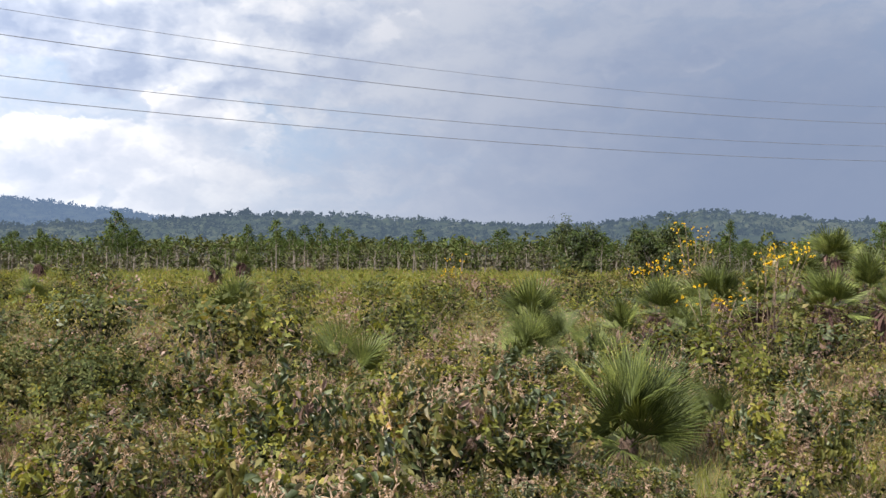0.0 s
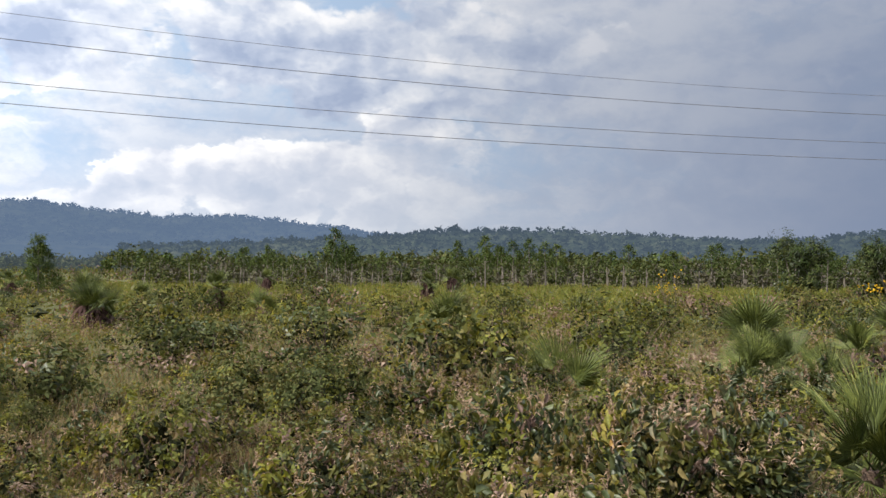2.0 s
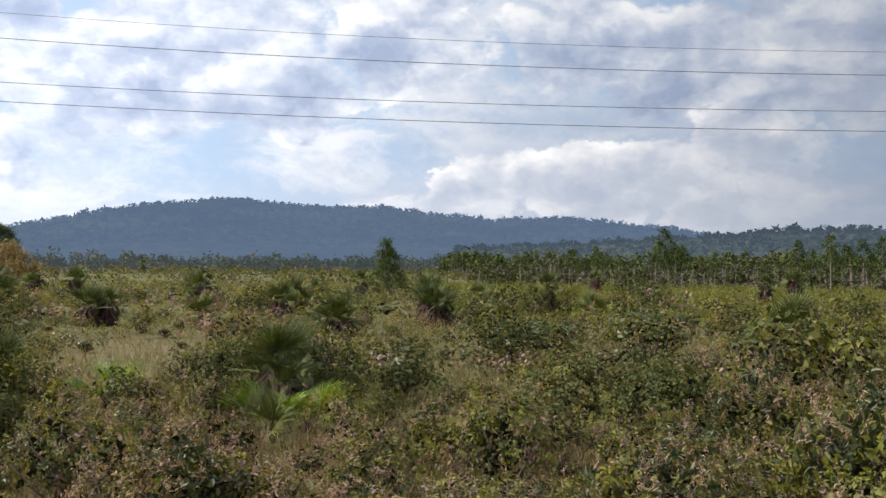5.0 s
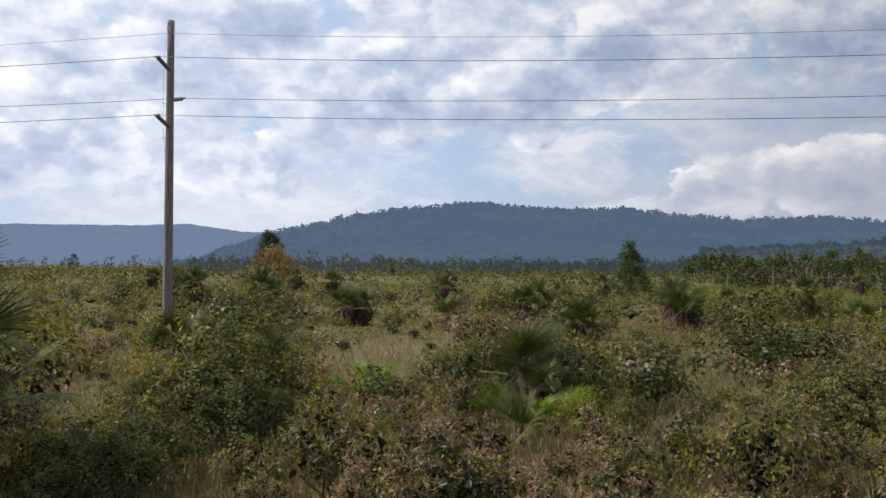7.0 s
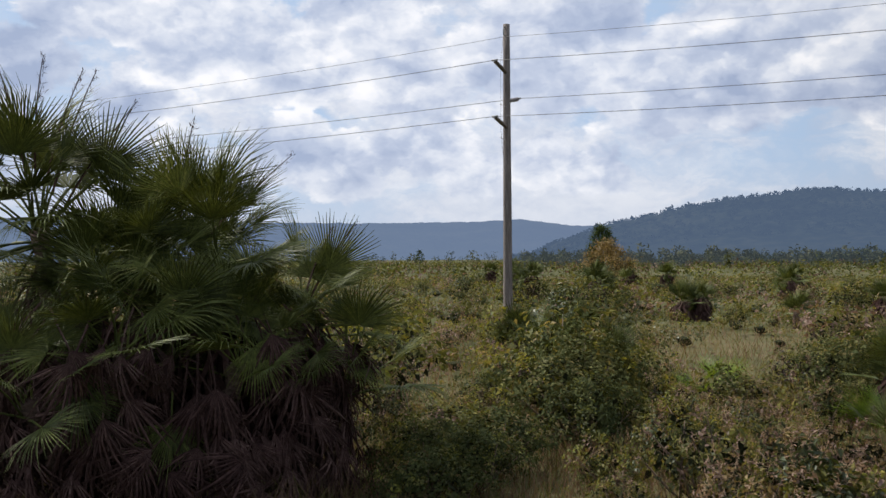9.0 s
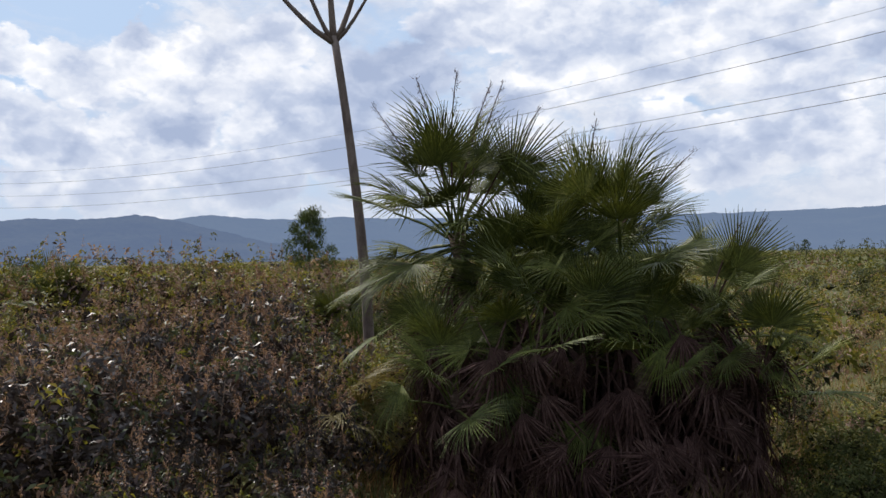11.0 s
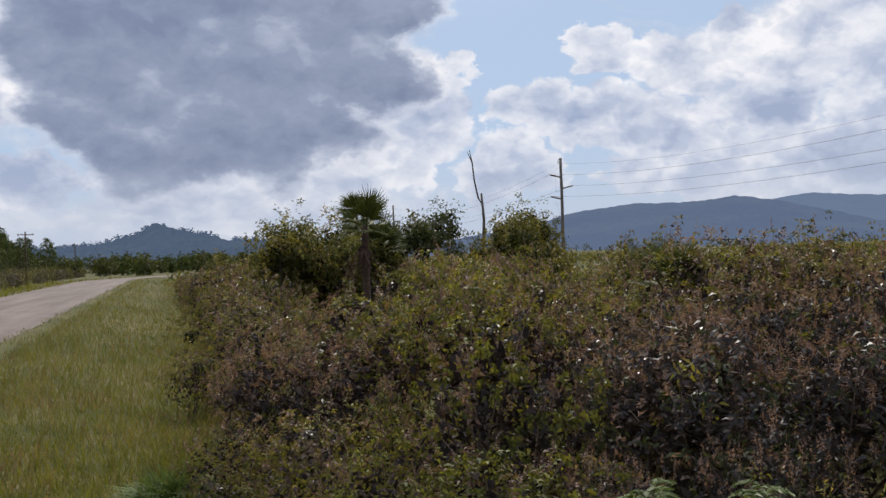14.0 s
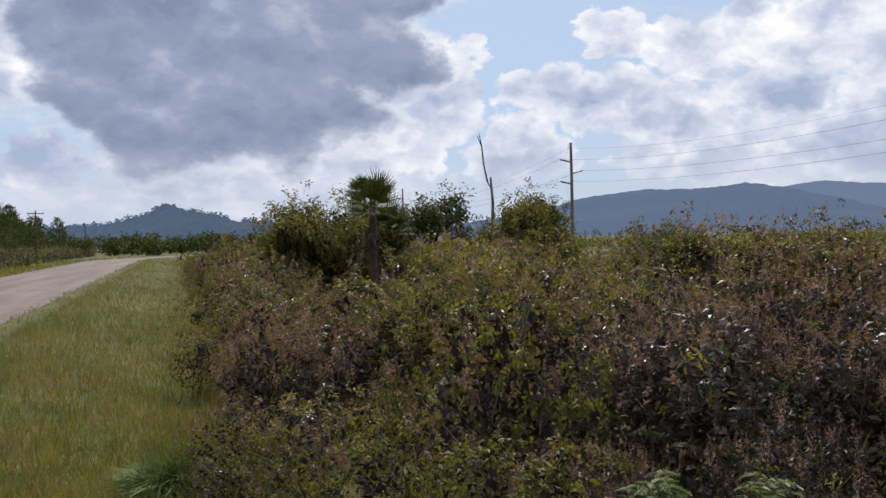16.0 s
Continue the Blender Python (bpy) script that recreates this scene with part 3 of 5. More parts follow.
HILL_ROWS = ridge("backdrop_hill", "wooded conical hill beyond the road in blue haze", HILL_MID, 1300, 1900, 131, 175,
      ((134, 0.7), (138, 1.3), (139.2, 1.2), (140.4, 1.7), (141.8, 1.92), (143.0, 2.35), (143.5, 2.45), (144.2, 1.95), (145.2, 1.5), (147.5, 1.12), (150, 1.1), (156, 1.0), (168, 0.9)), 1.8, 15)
noise.seed_set(1)


# ---- power line ----
def power_pole(x, y, top, yaw, label, lean=0.0):
    """A wooden pole with three post insulators and a bracket for the top wire. yaw: degrees of the line's heading."""
    p = thing("utility_pole", x, y, 0, label, "utility pole", "power line poles")
    p.matrix_basis = pose(x, y, 0, 0, 0, yaw)
    z = np.linspace(-0.3, top, 12)
    wob = 0.012 * np.sin(z * 1.3) + lean * z / top
    part("shaft", tube_mesh("shaft", [(np.stack([wob, wob * 0.5, z], 1), np.linspace(0.145, 0.1, 12))], POLE_WOOD, 14), p)
    for name, side, h in (("insulator", -1, 7.85), ("insulator", 1, 7.0), ("insulator", -1, 6.2)):
        t = np.linspace(0, 1, 15)
        run = np.stack([side * (0.08 + 0.82 * t), 0 * t, h - 0.2 + 0.18 * t], 1)
        r = 0.05 + 0.014 * (np.arange(15) % 2)
        r[0], r[-1] = 0.05, 0.035
        i = part(name, tube_mesh("post insulator", [(run, r)], PORCELAIN, 12), p, "brown ribbed post insulator")
        part("clamp", tube_mesh("clamp", [(np.array([[side * 0.9, -0.09, h], [side * 0.9, 0.09, h]]), [0.028, 0.028])], STEEL, 8), i)
    part("bracket", tube_mesh("bracket", [(np.array([[-0.1, 0, top - 0.12], [-0.2, 0, top - 0.1], [-0.22, 0, top - 0.22], [-0.22, 0, top - 0.36]]), [0.022, 0.022, 0.022, 0.016]),
                                         (np.array([[-0.1, 0, top - 0.36], [-0.24, 0, top - 0.34]]), [0.02, 0.018])], STEEL, 8), p)
    for h in (6.6, 5.6):
        part("pin", tube_mesh("pin", [(np.array([[-0.12, 0, h], [-0.5, 0, h + 0.02]]), [0.009, 0.009])], STEEL, 6), p)
    part("ground_wire", tube_mesh("ground wire", [(np.array([[-0.24, 0, top - 0.4], [-0.46, 0, 7.9], [-0.47, 0, 6.0], [-0.4, 0, 5.5], [-0.15, 0, 4.6], [-0.175, 0, 0.2]]), [0.004] * 6)], WIRE, 5), p)
    return p


POLES = [((26.4, 42.4), 120.0), ((-25.57, 12.38), 131.0), ((-62.75, -34.7), 141.0), ((-100.2, -81.8), 141.0)]
for (px, py), line_az in POLES:
    power_pole(px, py, 9.1, line_az, "weathered grey wooden utility pole with three brown post insulators")


def pole_point(i, side, h):
    (x, y), yaw = POLES[i]
    a = radians(yaw)
    return np.array([x + side * math.cos(a), y + side * math.sin(a), h])


def span(i, j, side, h, sag, radius):
    a, b = pole_point(i, side, h), pole_point(j, side, h)
    t = np.linspace(0, 1, 40)[:, None]
    run = a + (b - a) * t
    run[:, 2] -= 4 * sag * (t * (1 - t))[:, 0]
    me = tube_mesh("conductor", [(run, [radius] * 40)], WIRE, 6)
    tagged(new("power_line", me), "thin grey overhead wire sagging between wooden poles", "power line", "overhead wires")


for side, h, sag in ((-0.22, 8.68, 1.42), (-0.9, 7.85, 1.3), (0.9, 7.0, 1.0), (-0.9, 6.2, 0.98)):
    for i in range(3):
        span(i, i + 1, side, h, sag if i == 0 else sag * 1.12, 0.0055 if h > 8 else 0.0085)


def small_pole(along, side):
    """One of the older, shorter poles of the line beyond the road."""
    x, y = along * ROAD_U[0] + side * ROAD_S[0], along * ROAD_U[1] + side * ROAD_S[1]
    p = thing("utility_pole", x, y, 0.1, "short dark wooden pole with a crossarm beside the wood", "utility pole", "roadside poles")
    p.matrix_basis = pose(x, y, 0.1, 0, 0, ROAD_AZ)
    part("shaft", tube_mesh("shaft", [(np.array([[0, 0, -0.2], [0.02, 0, 3], [0, 0, 6.5]]), [0.11, 0.1, 0.085])], PALM_BARK, 10), p)
    arm = part("crossarm", tube_mesh("crossarm", [(np.array([[-0.95, 0.12, 6.15], [0, 0.12, 6.16], [0.95, 0.12, 6.15]]), [0.06, 0.065, 0.06])], BARK, 6), p)
    for u in (-0.85, -0.4, 0.85):
        part("insulator", tube_mesh("pin insulator", [(np.array([[u, 0.12, 6.2], [u, 0.12, 6.28], [u, 0.12, 6.34]]), [0.03, 0.05, 0.03])], PORCELAIN, 8), arm)


for along in (62, 124, 190):
    small_pole(along, 16)


# ---- plants ----
def sphere_dirs(rng, n, low=-0.2):
    v = rng.normal(size=(3 * n + 20, 3))
    v /= np.linalg.norm(v, axis=1)[:, None]
    return v[v[:, 2] > low][:n]


def bush_leaves(rng, r, h, n, length, width, hang=0.0, clusters=None, shell=0.35, folded=False, loose=0.75, uneven=0.34):
    """Leaves in clusters round a domed, uneven crown: quads."""
    c = clusters or max(10, n // 14)
    d = sphere_dirs(rng, c, -0.35)
    c = len(d)
    swell = 1 + uneven * np.sin(d[:, 0] * 4 + rng.uniform(0, 6)) * np.cos(d[:, 1] * 5 + rng.uniform(0, 6))
    depth = 1 - shell * rng.random(c) ** 1.2
    centre = d * np.array([r, r, h * 0.55]) * (swell * depth)[:, None] + [0, 0, h * 0.5]
    centre[:, 2] = np.maximum(centre[:, 2], 0.04)
    k = rng.integers(0, c, n)
    p = centre[k] + rng.normal(size=(n, 3)) * length * loose
    p[:, 2] = np.maximum(p[:, 2], 0.02)
    look_out = d[k] * [0.9, 0.9, 0.7 - 0.45 * hang] + [0, 0, 0.4 * (1 - hang)] + rng.normal(size=(n, 3)) * 0.42
    axis = np.cross(rng.normal(size=(n, 3)), look_out)
    axis /= np.linalg.norm(axis, axis=1)[:, None] + 1e-9
    axis += d[k] * 0.35 + rng.normal(size=(n, 3)) * 0.25 + [0, 0, 0.1 - hang]
    L = length * rng.uniform(0.6, 1.25, n)
    return kites(rng, p, axis, L, L * width / length, 0.15 + 0.3 * max(hang, 0), folded, look_out), centre, k


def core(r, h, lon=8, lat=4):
    """A dark lumpy dome of quads added inside a bush, standing for its inner shade."""
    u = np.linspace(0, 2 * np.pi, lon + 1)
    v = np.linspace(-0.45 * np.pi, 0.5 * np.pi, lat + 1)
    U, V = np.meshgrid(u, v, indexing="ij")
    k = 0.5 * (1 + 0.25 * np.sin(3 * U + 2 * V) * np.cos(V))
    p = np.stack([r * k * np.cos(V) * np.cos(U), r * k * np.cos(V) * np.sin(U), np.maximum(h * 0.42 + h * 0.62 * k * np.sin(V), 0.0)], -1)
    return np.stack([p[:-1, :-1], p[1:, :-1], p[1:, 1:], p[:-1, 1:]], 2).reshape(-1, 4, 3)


def inner_leaves(rng, r, h, n, size):
    """Leaves that fill a bush from within, dark to stand for the shade inside."""
    v = rng.normal(size=(n, 3))
    v *= (0.72 * rng.random((n, 1)) ** 0.45) / np.linalg.norm(v, axis=1)[:, None]
    p = v * [r, r, h * 0.52] + [0, 0, h * 0.48]
    return kites(rng, p, rng.normal(size=(n, 3)), size * rng.uniform(0.6, 1.3, n), size * 0.6)


def stems_for(rng, centre, base=0.06, r0=0.012, most=8):
    runs = []
    for c in centre[rng.permutation(len(centre))[:most]]:
        a = np.array([rng.normal() * base, rng.normal() * base, -0.03])
        m = (a + c) / 2 + rng.normal(size=3) * 0.05 + [0, 0, 0.06]
        runs.append((np.array([a, m, c]), [r0, r0 * 0.7, r0 * 0.35]))
    return runs


def panicles(rng, centre, n, size):
    """Dry branching flower heads on the outer twigs."""
    top = centre[np.argsort(-centre[:, 2])[: max(3, int(len(centre) * 0.6))]]
    out = []
    for c in top[rng.permutation(len(top))[:n]]:
        tip = c + np.array([rng.normal() * 0.04, rng.normal() * 0.04, size * rng.uniform(0.5, 1.1)])
        t = rng.random(26)[:, None]
        p = c + (tip - c) * t
        d = rng.normal(size=(26, 3)) + [0, 0, 0.7]
        out.append(kites(rng, p, d, size * 0.3 * (1.1 - t[:, 0]), size * 0.042))
    return np.concatenate(out)


def shrub(name, seed, r, h, n, length, width, mix, label, hang=0.0, heads=0, head_mat=None, head_size=0.16, flat_leaves=False, close=False):
    """mix: leaf materials and their shares, by twig."""
    rng = np.random.default_rng(seed)
    ob = thing(name, 0, 0, 0, label, "shrub")
    q, centre, twig = bush_leaves(rng, r, h, n, length, width, hang, max(30, n // (13 if close else 18)), 0.4 if close else 0.55, length > 0.07 and not flat_leaves, 0.5 if close else 0.7, 0.2 if close else 0.34)
    shares = np.cumsum([w for _, w in mix])
    slot = np.searchsorted(shares / shares[-1], rng.random(len(centre)) * 0.999)[twig]
    s = Soup()
    for i in range(len(mix)):
        s.quads(q[slot == i], i)
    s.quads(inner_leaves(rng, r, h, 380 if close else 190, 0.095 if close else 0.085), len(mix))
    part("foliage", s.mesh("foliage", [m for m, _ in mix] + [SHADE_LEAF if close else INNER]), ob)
    part("branchwork", tube_mesh("branchwork", stems_for(rng, centre), TWIG, 4), ob)
    if heads:
        part("inflorescence", Soup().quads(panicles(rng, centre, heads, head_size)).mesh("inflorescence", [head_mat]), ob, "dry pinkish brown flower heads")["kind"] = "stuff"
    return ob


class Kind:
    """Prototypes of one kind of plant; the first goes where it is first wanted, the rest are copies."""

    def __init__(self, protos, group):
        self.protos, self.used, self.group = protos, [False] * len(protos), group
        for p in protos:
            p["group"] = group

    def place(self, rng, x, y, scale=1.0, tall=1.0):
        i = int(rng.integers(len(self.protos)))
        m = pose(x, y, float(height(x, y)) - 0.01, 0, 0, rng.uniform(0, 360)) @ Matrix.Diagonal((scale, scale, scale * tall, 1))
        if not self.used[i]:
            self.used[i] = True
            self.protos[i].matrix_basis = m
            return self.protos[i]
        base = self.protos[i]
        keep = base.matrix_basis.copy()
        base.matrix_basis = Matrix()
        c = copy_thing(base, m)
        base.matrix_basis = keep
        return c


GLOSSY = Kind([shrub("glossy_shrub", 11 + i, 0.5, 0.9, 950, 0.074, 0.032, ((DARK, 5), (OLIVE, 3), (BRIGHT, 1.5), (BROWN, 0.7)), "shrub with drooping dark glossy leaves and dry flower heads", 0.8, 40, PINK, 0.25) for i in range(4)], "glossy-leaved shrubs")
YELLOWISH = Kind([shrub("yellow_green_shrub", 31 + i, 0.5, 0.8, 1250, 0.055, 0.028, ((BRIGHT, 3.4), (OLIVE, 4), (BROWN, 1.5), (STRAW, 0.8)), "leafy yellow-green savanna shrub in sunlight") for i in range(4)], "yellow-green shrubs")
SMALL = Kind([shrub("olive_shrub", 41 + i, 0.52, 0.75, 1700, 0.037, 0.018, ((OLIVE, 6), (BRIGHT, 1.3), (BROWN, 2.2), (DARK, 1.5)), "low olive-green shrub with small leaves", 0.0, 16, PINK, 0.13) for i in range(4)], "olive shrubs")
DRY = Kind([shrub("dry_shrub", 51 + i, 0.45, 0.6, 700, 0.05, 0.018, ((BROWN, 4), (OLIVE, 3), (STRAW, 2)), "half-dry brown shrub with thin twigs", 0.0, 30, PINK, 0.13) for i in range(3)], "dry shrubs")
SHADY = Kind([shrub("dense_shrub", 56 + i, 0.6, 0.95, 3600, 0.046, 0.024, ((WOODS, 6), (OLIVE, 1.5), (BRIGHT, 0.8)), "dense dark green shrub with a few sunlit leaves", 0.2) for i in range(2)], "dense dark shrubs")


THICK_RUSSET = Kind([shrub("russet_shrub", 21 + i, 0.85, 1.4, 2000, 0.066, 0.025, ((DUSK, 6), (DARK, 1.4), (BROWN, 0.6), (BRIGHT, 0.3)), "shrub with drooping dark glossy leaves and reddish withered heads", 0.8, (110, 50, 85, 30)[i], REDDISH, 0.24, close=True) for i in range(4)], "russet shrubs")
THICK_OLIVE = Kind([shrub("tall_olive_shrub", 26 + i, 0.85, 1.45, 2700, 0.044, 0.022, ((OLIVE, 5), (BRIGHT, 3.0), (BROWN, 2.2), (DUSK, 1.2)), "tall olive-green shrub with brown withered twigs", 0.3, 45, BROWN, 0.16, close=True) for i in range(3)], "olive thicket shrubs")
THICK_YELLOW = Kind([shrub("tall_yellow_shrub", 36 + i, 0.8, 1.4, 2300, 0.049, 0.022, ((OLIVE, 2.5), (BRIGHT, 5), (BROWN, 2.2), (STRAW, 0.8)), "tall yellow-green shrub with browning leaves", 0.6, 40, BROWN, 0.16, close=True) for i in range(3)], "yellowish thicket shrubs")
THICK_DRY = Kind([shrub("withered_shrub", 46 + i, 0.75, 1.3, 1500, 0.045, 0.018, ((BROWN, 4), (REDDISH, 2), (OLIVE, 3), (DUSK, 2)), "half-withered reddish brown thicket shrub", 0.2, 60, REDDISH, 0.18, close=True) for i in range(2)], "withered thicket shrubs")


# bare patches of dry grass: x, y, radius
BARE = ((-14.6, 11.6, 2.0), (-16.5, 13.2, 1.8), (-5.2, 8.4, 0.75), (-4.6, 7.5, 0.45), (-12.6, 10.2, 1.3), (-10.2, 13.5, 1.2), (-11.3, 9.2, 0.9), (-19.0, 15.5, 1.6))


PALM_CLEAR = ((1.8, 8.5, 0.85), (1.95, 9.3, 0.6), (-1.1, 12.6, 0.8), (-1.2, 13.4, 0.6), (-9.2, 9.8, 0.8), (-7.2, 7.5, 0.6), (1.15, 12.8, 0.6), (2.7, 9.2, 0.5), (-8.4, 9.0, 0.95), (-7.6, 8.2, 0.85), (-6.9, 7.4, 0.7), (-6.3, 6.7, 0.5), (1.6, 7.6, 0.65), (1.45, 6.9, 0.55), (1.5, 6.2, 0.5), (1.2, 6.3, 0.5), (1.3, 5.6, 0.45), (1.15, 7.2, 0.45))


def bare(x, y):
    return any((x - u) ** 2 + (y - v) ** 2 < r * r for u, v, r in BARE + PALM_CLEAR)


rng = np.random.default_rng(5)


def near_shrubs():
    """The shrubs nearest to the path, each a thing of its own."""
    spots = []
    for x, y, size, tall in ((-9.05, 8.55, 0.62, 0.85), (-9.5, 9.5, 0.6, 0.9), (-8.1, 9.9, 0.65, 0.9), (-9.3, 5.1, 1.35, 0.9), (-9.9, 5.6, 1.4, 0.95), (-8.6, 4.9, 1.0, 0.9), (-10.4, 6.3, 1.2, 0.9), (-7.0, 2.55, 0.75, 0.9), (-7.7, 3.2, 0.8, 0.8), (-8.3, 3.7, 0.9, 0.8), (-8.2, 2.9, 0.8, 0.9), (-10.3, 9.7, 1.0, 0.9), (-9.1, 10.9, 1.0, 0.8), (-10.6, 10.6, 1.1, 0.85)):
        SHADY.place(rng, x, y, size, tall)
        spots.append((x, y))
    for _ in range(70000):
        d = math.sqrt(rng.uniform(4.4 ** 2, 13.5 ** 2))
        az = rng.uniform(-30, 142)
        x, y = polar(az, d)
        x, y = x - 0.3, y - 0.15
        s, a = across(x, y)
        if s > -0.4 or bare(x, y) or (58 < az < 98.5 and d < 9.8):
            continue
        thick = smooth(az, 90, 102)
        gap = 0.62 + 0.035 * (d - 5) + 0.12 * thick
        if az < 42 and d < 7.0:
            gap *= 0.8
        if any((x - u) ** 2 + (y - v) ** 2 < gap * gap for u, v in spots):
            continue
        spots.append((x, y))
        f = 0.75 * noise.noise((x * 0.45, y * 0.45, 3.0)) + rng.normal() * 0.15 + 0.16 * smooth(az, 117, 128)
        if az > 88:
            big = (0.5 + 0.5 * smooth(-s, 0.3, 2.0)) * (0.66 + 0.62 * smooth(d, 5.5, 11.0) * (1 - 0.3 * smooth(az, 126, 140)) * smooth(az, 96, 104))
            warm = smooth(az, 95, 98) * (1 - smooth(az, 115, 127)) * (1 - 0.5 * smooth(d, 8.0, 10.5))
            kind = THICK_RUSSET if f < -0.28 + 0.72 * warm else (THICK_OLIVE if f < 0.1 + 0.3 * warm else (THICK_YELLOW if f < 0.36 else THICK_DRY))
            mound = 0.96 + 0.6 * noise.noise((x * 0.75, y * 0.75, 9.0))
            size, tall = big * rng.uniform(0.7, 1.2) * mound, rng.uniform(0.8, 1.2)
            most = (1.0 if kind is THICK_RUSSET else 1.2) + (0.2 if az > 116 or d > 9.5 else 0.0)
            kind.place(rng, x, y, min(size, 1.3), tall * min(1.0, most / (size * tall)))
        elif az < 13 + 3 * math.sin(d * 2.0):
            near = 1 - smooth(d, 6.5, 9.5)
            kind = GLOSSY if f < -0.1 + 0.16 * near else (YELLOWISH if f < 0.14 else (SMALL if f < 0.26 else DRY))
            kind.place(rng, x, y, rng.uniform(0.6, 1.2) * (0.9 if d < 6.5 else 1.0), rng.uniform(0.65, 1.15))
        else:
            kind = SMALL if f < -0.04 else (YELLOWISH if f < 0.08 else (DRY if f < 0.34 else GLOSSY))
            if f < -0.3:
                kind = SHADY
            kind.place(rng, x, y, rng.uniform(0.5, 1.2), rng.uniform(0.65, 1.1))


near_shrubs()
for x, y, size in ((6.2, 16.4, 0.8), (7.3, 18.0, 0.95), (8.4, 18.7, 1.0), (5.1, 16.6, 0.75), (9.4, 19.0, 1.05), (3.6, 15.9, 0.7), (-10.4, 9.2, 0.6)):
    THICK_OLIVE.place(rng, x, y, size, 0.9)
for az, d, size in ((95.4, 10.3, 0.95), (96.6, 9.7, 0.85), (94.6, 10.9, 0.9), (97.4, 10.6, 0.9)):
    THICK_YELLOW.place(rng, *polar(az, d), size, 0.9)
for i in range(58):
    az, d = 96 + 31 * (i + rng.random()) / 58, rng.uniform(13.2, 22)
    kind = (THICK_OLIVE, THICK_YELLOW, THICK_OLIVE, THICK_DRY)[int(rng.integers(4))]
    kind.place(rng, *polar(az, d), rng.uniform(0.75, 1.5), rng.uniform(0.85, 1.2))
for az, d, size in ((112.0, 14.0, 1.55), (108.3, 15.0, 1.5), (104.5, 14.5, 1.4), (100.5, 15.5, 1.45)):
    THICK_OLIVE.place(rng, *polar(az, d), size, 1.0)


for i in range(46):
    along, side = 12.5 + 46 * (i + rng.random()) / 46, rng.uniform(-3.4, -1.2)
    px, py = along * ROAD_U + (side + float(road_shift(along))) * ROAD_S
    kind = (THICK_OLIVE, THICK_OLIVE, THICK_DRY, THICK_YELLOW)[int(rng.integers(4))]
    kind.place(rng, float(px), float(py), rng.uniform(0.75, 1.25), rng.uniform(0.85, 1.1))


def scrub(name, label, d0, d1, count, leaves, size, r_range, h_range, seed, open_at=0.5):
    """The sea of low shrubs farther out, too many to count: dense knots with grassy gaps."""
    g = np.random.default_rng(seed)
    soup = Soup()
    mats = [OLIVE, BRIGHT, DARK, BROWN, STRAW, WOODS, INNER]
    d = np.sqrt(g.uniform(d0 ** 2, d1 ** 2, count))
    az = g.uniform(-31, 146, count)
    for D, A in zip(d, az):
        x, y = polar(A, D)
        s, a = across(x, y)
        knot = noise.noise((x * 0.22, y * 0.22, 2.0)) + 0.6 * noise.noise((x * 0.7, y * 0.7, 4.0))
        if s > -0.6 or bare(x, y) or knot < -open_at:
            continue
        meadow = smooth(D, 38, 60) * (1 - smooth(A, 26, 36))
        if g.random() < 0.6 * meadow:
            continue
        f = noise.noise((x * 0.08, y * 0.08, 0.0)) * 0.6 + noise.noise((x * 0.4, y * 0.4, 5.0)) * 0.6 + g.normal() * 0.3
        slot = 5 if f < -0.42 else (2 if f < -0.3 else (0 if f < 0.14 else (1 if f < 0.31 else (3 if f < 0.56 else 4))))
        if D > 55 and slot > 2:
            slot = 0 if slot == 4 or g.random() < 0.5 else slot
        tall = 1 + 0.75 * max(knot, -0.6) + 0.7 * smooth(A, 98, 112) * (1 - smooth(D, 20, 45))
        big = g.random() ** 1.5
        r, h = r_range[0] + (r_range[1] - r_range[0]) * big, (h_range[0] + (h_range[1] - h_range[0]) * (0.35 * g.random() + 0.65 * big)) * tall
        h *= 1 - 0.55 * smooth(D, 40, 85) * (1 - smooth(D, 110, 160)) - 0.3 * meadow
        L = size * g.uniform(0.8, 1.25)
        n = int(leaves * (0.35 + 1.9 * big))
        q, _, _ = bush_leaves(g, r, h, n, L, L * (0.18 if slot == 4 else 0.5), clusters=max(10, n // 7), shell=0.5)
        k = int(n * 0.82)
        at = np.array([x, y, float(height(x, y)) - 0.03])
        soup.quads(q[:k] + at, slot)
        soup.quads(q[k:] + at, 3 if g.random() < 0.4 else 0)
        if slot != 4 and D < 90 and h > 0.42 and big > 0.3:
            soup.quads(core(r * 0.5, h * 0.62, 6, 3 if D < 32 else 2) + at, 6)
    ob = new(name, soup.mesh(name, mats))
    tagged(ob, label, "scrub", kind="stuff")


FIELD = Kind([shrub("field_bush", 750 + i, 0.75, 1.0, 380, 0.105, 0.05, mix, label, 0.15, flat_leaves=True) for i, (mix, label) in enumerate((
    (((WOODS, 6), (OLIVE, 3)), "rounded dark green bush in the open scrub"), (((WOODS, 5), (DARK, 3), (BROWN, 1)), "dense dark bush with a few brown leaves"),
    (((OLIVE, 5), (BRIGHT, 2)), "olive-green bush in the open scrub"), (((OLIVE, 4), (WOODS, 3), (BROWN, 1)), "dull green bush in the open scrub"),
    (((BRIGHT, 4), (OLIVE, 4)), "sunlit yellow-green bush in the open scrub"), (((BROWN, 4), (OLIVE, 2), (STRAW, 1)), "half-withered brown bush in the open scrub")))], "field bushes")


